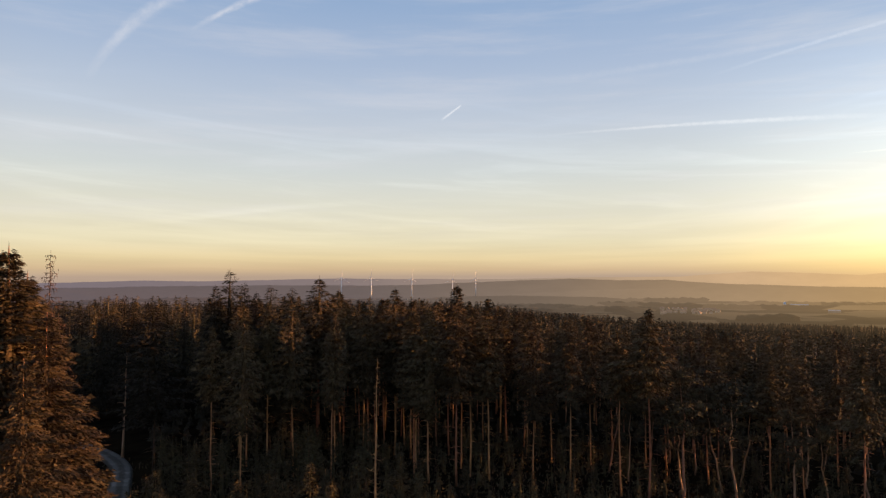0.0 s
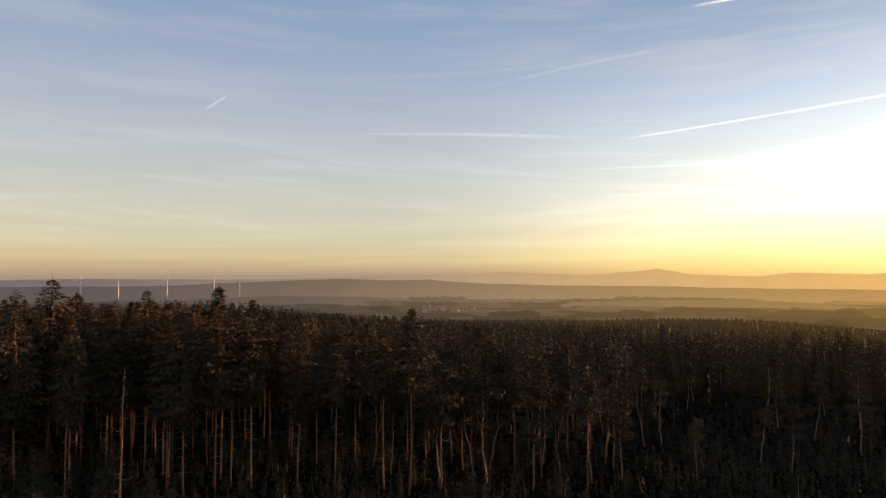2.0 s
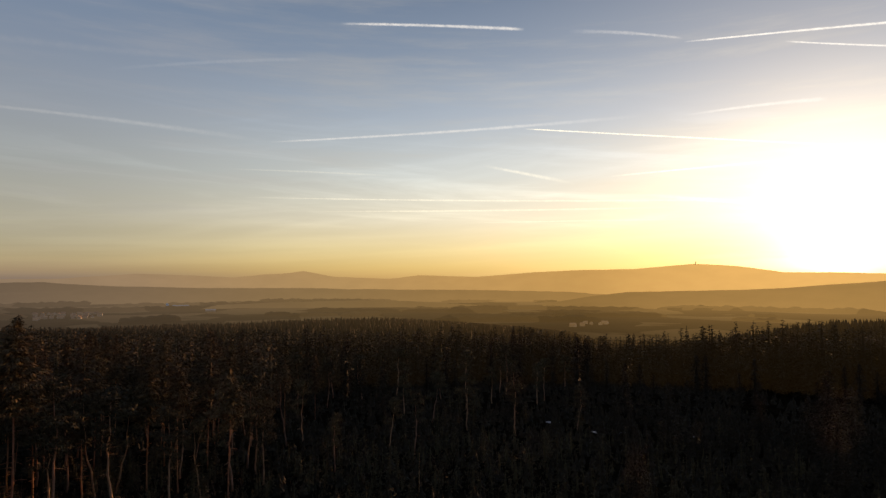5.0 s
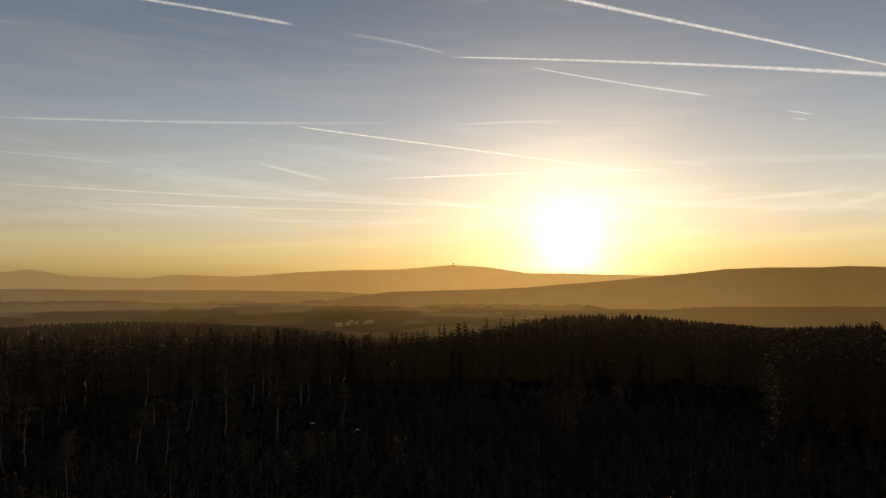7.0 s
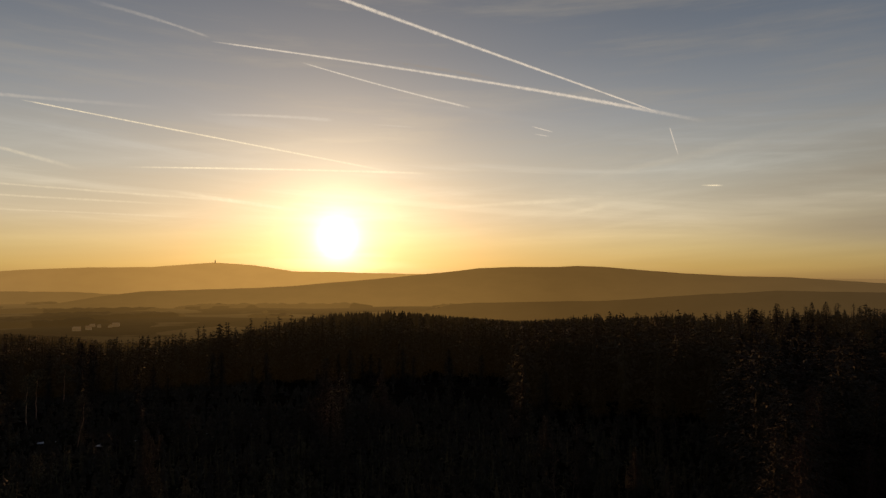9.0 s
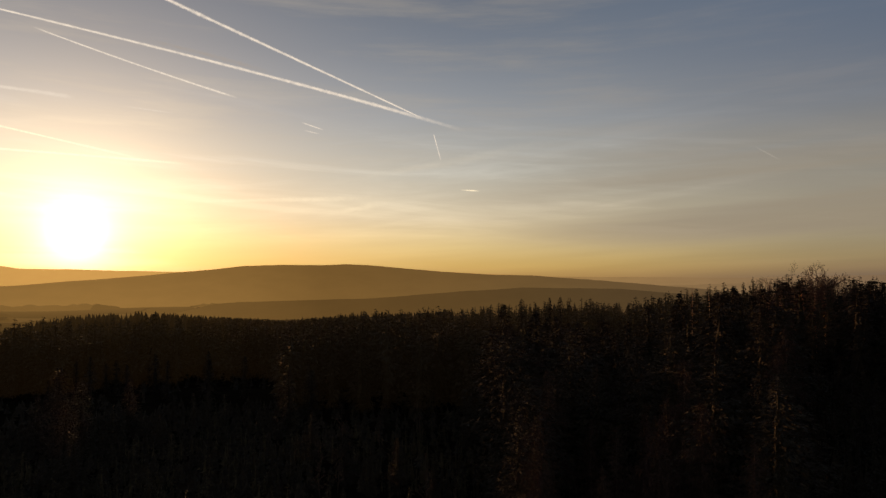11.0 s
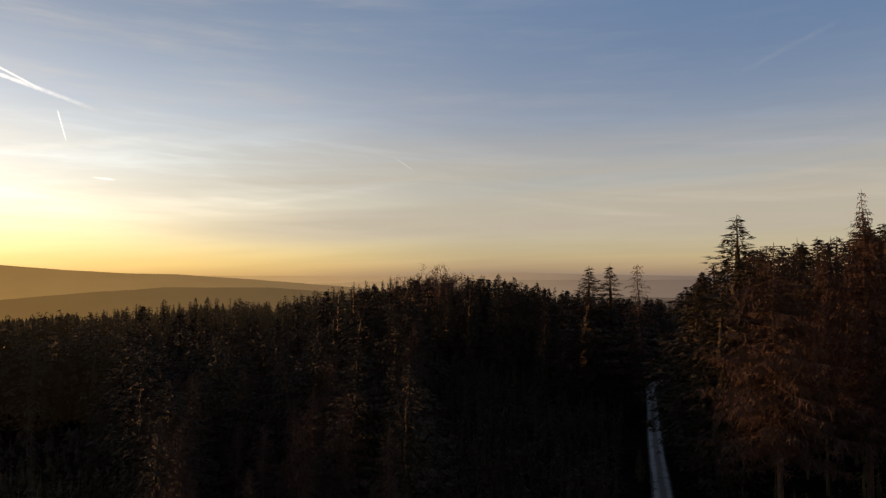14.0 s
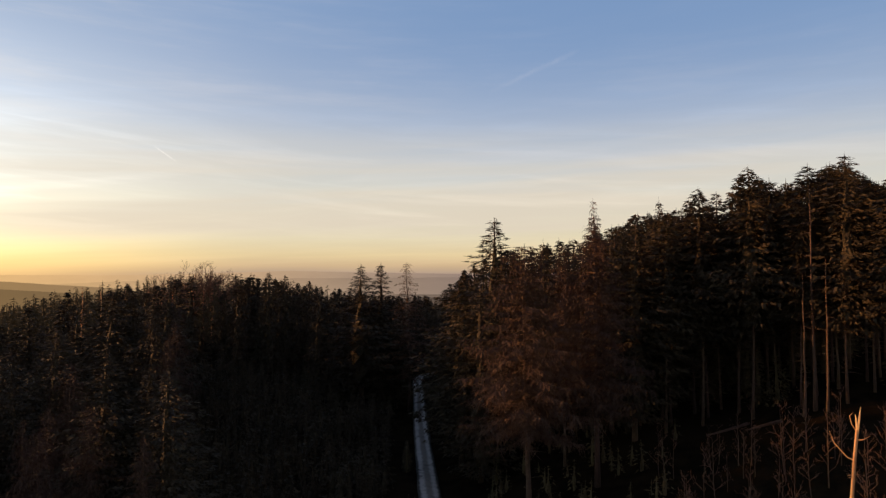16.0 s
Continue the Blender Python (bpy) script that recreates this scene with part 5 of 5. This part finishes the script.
# ---- wind turbines on the plain ----
def wind_turbine(az, r, foot, top, spin):
    x, y = spot(az, r)
    z0, hub = EYE.z + r * math.tan(radians(foot)), EYE.z + r * math.tan(radians(top))
    z0 = min(z0, VALLEY + 4) - 6
    root = thing("wind_turbine", "slim white three-bladed wind turbine on the hazy plain", "wind turbine", "wind turbines")
    root.matrix_basis = pose(x, y, z0)
    h = hub - z0
    t, n, hb = Shape(), Shape(), Shape()
    t.tube([(0, 0, 0), (0, 0, h * 0.5), (0, 0, h)], [3.4, 2.7, 2.0], 12)
    face = math.radians(az + 190)
    fx, fy = -math.sin(face), math.cos(face)
    n.tube([(-5 * fx, -5 * fy, h + 1.5), (5 * fx, 5 * fy, h + 1.5)], [2.6, 2.4], 8)
    hb.tube([(5 * fx, 5 * fy, h + 1.5), (8 * fx, 8 * fy, h + 1.5)], [1.8, 0.6], 8)
    part("tower", t.mesh("tower", WHITE_PAINT, smooth=True), root)
    part("nacelle", n.mesh("nacelle", WHITE_PAINT), root)
    rotor = part("hub", hb.mesh("hub", WHITE_PAINT), root)
    for k in range(3):
        a = math.radians(spin + 120 * k)
        ux, uy, uz = -fy * math.sin(a), fx * math.sin(a), math.cos(a)
        b = Shape()
        c = np.array([6.5 * fx, 6.5 * fy, h + 1.5])
        u = np.array([ux, uy, uz])
        L = h * 0.42
        b.tube([c, c + u * L * 0.2, c + u * L * 0.6, c + u * L], [0.7, 1.1, 0.7, 0.2], 6)
        part("blade", b.mesh("blade", WHITE_PAINT), rotor)


for az, foot, top, spin in ((8.85, -1.75, -0.08, 5), (6.27, -1.78, -0.03, 0), (2.73, -1.75, -0.16, 8), (-0.84, -1.75, -0.26, 10), (-2.87, -1.75, -0.16, 2)):
    wind_turbine(az, 4150, foot, top, spin)


# ---- villages and farm buildings in the valley ----
def house_shape(w, d, h, roof):
    body, top = Shape(), Shape()
    body.add([(-w, -d, -3), (w, -d, -3), (w, d, -3), (-w, d, -3), (-w, -d, h), (w, -d, h), (w, d, h), (-w, d, h), (-w, 0, h + roof), (w, 0, h + roof)],
             [(0, 1, 5, 4), (2, 3, 7, 6), (1, 2, 6, 9, 5), (3, 0, 4, 8, 7)])
    o = 0.5
    top.add([(-w - o, -d - o, h - 0.3), (w + o, -d - o, h - 0.3), (w + o, 0, h + roof + 0.3), (-w - o, 0, h + roof + 0.3), (-w - o, d + o, h - 0.3), (w + o, d + o, h - 0.3),
             (-w - o, -d - o, h - 0.7), (w + o, -d - o, h - 0.7), (w + o, d + o, h - 0.7), (-w - o, d + o, h - 0.7)],
            [(0, 1, 2, 3), (3, 2, 5, 4), (6, 7, 1, 0), (4, 5, 8, 9)])
    return body, top


HOUSES = []
for w, d, h, rf in ((7, 5, 5.5, 4.5), (9, 5.5, 6, 5), (6, 5, 4, 4)):
    HOUSES.append(tuple(s.mesh(nm, m) for s, nm, m in zip(house_shape(w, d, h, rf), ("wall", "roof"), (PLASTER, ROOF_TILE))))
PANE = Shape()
PANE.box((-0.6, -0.12, -0.8), (0.6, 0.12, 0.8))
PANE = PANE.mesh("window", GLASS_DARK)


def village(count, az0, az1, r0, r1, seed, group):
    rng = random.Random(seed)
    for i in range(count):
        az, r = rng.uniform(az0, az1), rng.uniform(r0, r1)
        x, y = spot(az, r)
        k = rng.randrange(3)
        root = thing("house", "small light-walled village house with a red-brown pitched roof", "house", group)
        root.matrix_basis = pose(x, y, ground(x, y) + 0.5, 0, 0, az + rng.choice((0, 90)) + rng.uniform(-20, 20))
        wall = part("wall", HOUSES[k][0], root)
        part("roof", HOUSES[k][1], root)
        d = (5, 5.5, 5)[k]
        for wx in (-4, -1.3, 1.3, 4):
            for side in (-1, 1):
                part("window", PANE, wall).matrix_basis = pose(wx, side * d, 2.2)


village(38, -18.4, -22.9, 2560, 2960, 1, "houses of the valley village")
village(9, -60.8, -64.6, 1950, 2100, 2, "houses at the wood's edge")
village(6, -81.2, -82.2, 2300, 2360, 3, "houses beyond the wooded ridge")
village(7, -86.6, -88.2, 2300, 2400, 4, "houses beyond the wooded ridge")
village(12, 8.4, 3.0, 3900, 4050, 5, "houses on the far plain")


def hall(az, r, w, d, h):
    x, y = spot(az, r)
    root = thing("farm_hall", "long low hall with a bright sheet-metal roof", "farm building", "farm halls in the valley")
    root.matrix_basis = pose(x, y, ground(x, y) + 0.5, 0, 0, az)
    for s, nm, m in zip(house_shape(w, d, h, h * 0.4), ("wall", "roof"), (PLASTER, SHEET_ROOF)):
        part(nm, s.mesh(nm, m), root)


hall(-30.9, 3050, 22, 9, 7)
hall(-28.6, 3600, 40, 10, 7)
hall(-25.0, 3300, 18, 8, 6)


def silo(az, r):
    x, y = spot(az, r)
    root = thing("silo", "tall white cylindrical silo catching the sun", "silo")
    root.matrix_basis = pose(x, y, ground(x, y) - 1)
    b, c = Shape(), Shape()
    b.tube([(0, 0, 0), (0, 0, 24)], [6, 6], 14)
    c.tube([(0, 0, 24), (0, 0, 26), (0, 0, 27.5)], [6.2, 4, 0.6], 14)
    part("body", b.mesh("body", WHITE_PAINT, smooth=True), root)
    part("cap", c.mesh("cap", SHEET_ROOF), root)


silo(-27.6, 3450)


# the lookout tower on the highest far hill
def lookout(az, r, foot, top):
    x, y = spot(az, r)
    z0, z1 = EYE.z + r * math.tan(radians(foot)), EYE.z + r * math.tan(radians(top))
    root = thing("lookout_tower", "small dark tower on top of the far hill", "tower")
    root.matrix_basis = pose(x, y, z0 - 4)
    h = z1 - z0 + 4
    a, b = Shape(), Shape()
    a.tube([(0, 0, 0), (0, 0, h * 0.7)], [3.2, 2.8], 10)
    b.tube([(0, 0, h * 0.7), (0, 0, h * 0.85), (0, 0, h)], [4.5, 4.0, 0.5], 10)
    part("shaft", a.mesh("shaft", PLASTER), root)
    part("lantern", b.mesh("lantern", ROOF_TILE), root)


lookout(-71.65, 4780, 1.24, 1.46)


# ---- contrails and cirrus streaks, high over the land ----
# emission stands in for sunlight on the vapour, strongest in the gold one
CRISP = vapour("fresh_contrail", (1.0, 0.93, 0.84), 2.4, 0.44, 0.55)
BROAD = vapour("spread_contrail", (0.95, 0.90, 0.88), 1.1, 0.49, 0.35)
GOLD = vapour("gold_glow_contrail", (1.0, 0.88, 0.64), 4.2, 0.44, 0.45)


def contrail(points, width, strength, mat, ends=(0.25, 0.25), label="thin white contrail glowing with painted evening sunlight"):
    """points: bearings and elevations along the streak; width: in degrees, at its two ends."""
    r = 4650.0
    width = (max(0.13, width[0] * 0.75), max(0.13, width[1] * 0.75))
    p = np.array(points, float)
    t = np.concatenate([[0], np.cumsum(np.hypot(np.diff(p[:, 0]) * 0.97, np.diff(p[:, 1])))])
    n = max(10, int(t[-1] / 0.35))
    s = np.linspace(0, t[-1], n + 1)
    if len(p) >= 3:
        c0, c1 = np.polyfit(t, p[:, 0], 2), np.polyfit(t, p[:, 1], 2)
        az, el = np.polyval(c0, s), np.polyval(c1, s)
    else:
        az, el = np.interp(s, t, p[:, 0]), np.interp(s, t, p[:, 1])
    pts, uv, fade, faces = [], [], [], []
    for i in range(n + 1):
        j0, j1 = max(i - 1, 0), min(i + 1, n)
        a, e = az[j1] - az[j0], el[j1] - el[j0]
        l = math.hypot(a, e) or 1
        na, ne = -e / l, a / l
        u = i / n
        w = (width[0] + (width[1] - width[0]) * u) * (1 + 0.25 * noise.noise((s[i] * 0.8, az[0], 1)))
        for v in (-0.5, -0.17, 0.17, 0.5):
            d = way(az[i] + na * w * v, el[i] + ne * w * v) * r
            pts.append((d.x, d.y, d.z + EYE.z))
            uv.append((s[i] / max(width), v + 0.5))
            fade.append(strength * min(1, u / max(ends[0], 1e-3), (1 - u) / max(ends[1], 1e-3)))
    for i in range(n):
        for k in range(3):
            a = 4 * i + k
            faces.append((a, a + 1, a + 5, a + 4))
    me = bpy.data.meshes.new("contrail")
    me.from_pydata(pts, [], faces)
    layer = me.uv_layers.new(name="UVMap")
    shift = abs(az[0]) * 3.7
    for loop in me.loops:
        u, v = uv[loop.vertex_index]
        layer.data[loop.index].uv = (u + shift, v)
    me.attributes.new("fade", "FLOAT", "POINT").data.foreach_set("value", fade)
    me.materials.append(mat)
    tagged(new("contrail", me), label, "contrail", "contrails in the evening sky")


SPREAD = "broad faded streak of old contrail"
contrail([(28.9, 14.9), (27.2, 18.6), (21.8, 22.2), (17, 24.5)], (1.2, 2.6), 0.30, BROAD, (0.3, 0.05), SPREAD)
contrail([(21.6, 19.6), (17.8, 21.95), (13.0, 24.2)], (0.6, 1.5), 0.38, BROAD, (0.3, 0.05), SPREAD)
contrail([(0.19, 13.6), (-1.67, 14.9)], (0.4, 0.3), 0.16, CRISP, (0.3, 0.1))
contrail([(-8.8, 12.15), (-22.2, 12.3), (-30, 12.2), (-35.2, 11.5)], (0.3, 0.8), 0.10, CRISP, (0.4, 0.3))
contrail([(-5.8, 16.5), (-20, 17.4), (-34.6, 18.0)], (1.1, 0.9), 0.10, BROAD, (0.4, 0.3), SPREAD)
contrail([(-35.4, 11.55), (-42.7, 12.2), (-57.9, 13.25), (-68.1, 13.6)], (0.26, 0.6), 0.36, CRISP, (0.1, 0.4))
contrail([(-22.4, 16.0), (-30.7, 17.6), (-40.8, 18.65)], (0.5, 0.6), 0.06, CRISP, (0.4, 0.3))
contrail([(-31.9, 9.15), (-38, 9.2), (-46, 9.0)], (0.22, 0.28), 0.08, GOLD, (0.3, 0.2))
contrail([(-41.3, 21.45), (-49.4, 21.55), (-57.7, 21.1)], (0.35, 0.5), 0.6, CRISP, (0.15, 0.06))
contrail([(-57.6, 13.0), (-66, 12.15), (-74.5, 11.17), (-86.1, 9.3)], (0.16, 0.3), 0.6, GOLD, (0.05, 0.1))
contrail([(-33.5, 6.87), (-50.6, 6.9), (-77.5, 6.25)], (0.2, 0.36), 0.2, GOLD, (0.2, 0.2))
contrail([(-38.5, 5.8), (-55, 6.0), (-70, 5.95)], (0.25, 0.3), 0.2, GOLD, (0.3, 0.2))
contrail([(-52, 4.9), (-62, 5.0), (-72, 4.9)], (0.2, 0.3), 0.15, GOLD, (0.3, 0.3))
contrail([(-61.5, 20.75), (-66, 20.3), (-71, 19.35)], (0.7, 0.3), 0.3, CRISP, (0.5, 0.1))
contrail([(-71, 19.05), (-86.7, 18.1), (-101.6, 15.5), (-113.1, 12.7)], (0.22, 0.6), 1.0, CRISP, (0.05, 0.2))
contrail([(-81.0, 23.5), (-93, 19.95), (-101.5, 17.0), (-109.2, 13.75)], (0.6, 0.22), 1.0, CRISP, (0.0, 0.03))
contrail([(-78.5, 18.1), (-86.2, 16.4), (-93.4, 14.75)], (0.2, 0.3), 1.0, CRISP, (0.08, 0.08))
contrail([(-64.8, 8.7), (-76.5, 9.2), (-89.8, 9.15)], (0.22, 0.4), 0.65, GOLD, (0.2, 0.15))
contrail([(-71, 13.35), (-76, 13.6), (-81.4, 13.5)], (0.3, 0.6), 0.6, CRISP, (0.3, 0.1))
contrail([(-84.5, 13.3), (-88.5, 13.1)], (0.25, 0.25), 0.4, CRISP, (0.4, 0.3))
contrail([(-85.8, 18.5), (-91, 17.9), (-96.4, 16.9)], (0.5, 0.8), 0.8, BROAD, (0.2, 0.3), SPREAD)
contrail([(-98.7, 13.1), (-100.6, 12.55)], (0.12, 0.2), 0.9, CRISP, (0.2, 0.2))
contrail([(-98.9, 12.45), (-100.3, 12.2)], (0.1, 0.14), 0.6, CRISP, (0.3, 0.3))
contrail([(-110.24, 12.45), (-110.9, 10.1)], (0.16, 0.12), 0.9, CRISP, (0.05, 0.2))
contrail([(-100.6, 7.95), (-110.9, 9.9), (-121.9, 11.8)], (0.8, 1.8), 0.04, GOLD, (0.3, 0.4), SPREAD)
contrail([(-112.6, 7.6), (-114.3, 7.5)], (0.15, 0.25), 0.6, GOLD, (0.3, 0.3))
contrail([(-86.7, 5.9), (-96.7, 6.5), (-106.3, 6.9)], (0.5, 0.8), 0.16, GOLD, (0.3, 0.3))
contrail([(-100, 5.4), (-104, 6.0), (-107, 6.9)], (0.7, 1.1), 0.12, GOLD, (0.4, 0.4), SPREAD)
contrail([(-136.8, 10.3), (-138.6, 9.1)], (0.16, 0.22), 0.12, CRISP, (0.2, 0.3))
contrail([(-164.8, 15.5), (-169.2, 17.3), (-173, 18.7)], (0.8, 0.8), 0.07, BROAD, (0.4, 0.15), SPREAD)
contrail([(-57.8, 8.9), (-64, 13.4), (-70, 15.4)], (1.2, 2.4), 0.07, BROAD, (0.2, 0.5), SPREAD)
contrail([(-54, 9.9), (-57, 9.3), (-62, 8.2)], (0.4, 0.6), 0.2, GOLD, (0.3, 0.4), SPREAD)
contrail([(-68, 7.0), (-74, 6.3), (-80, 5.6)], (0.6, 0.6), 0.5, GOLD, (0.4, 0.3), SPREAD)
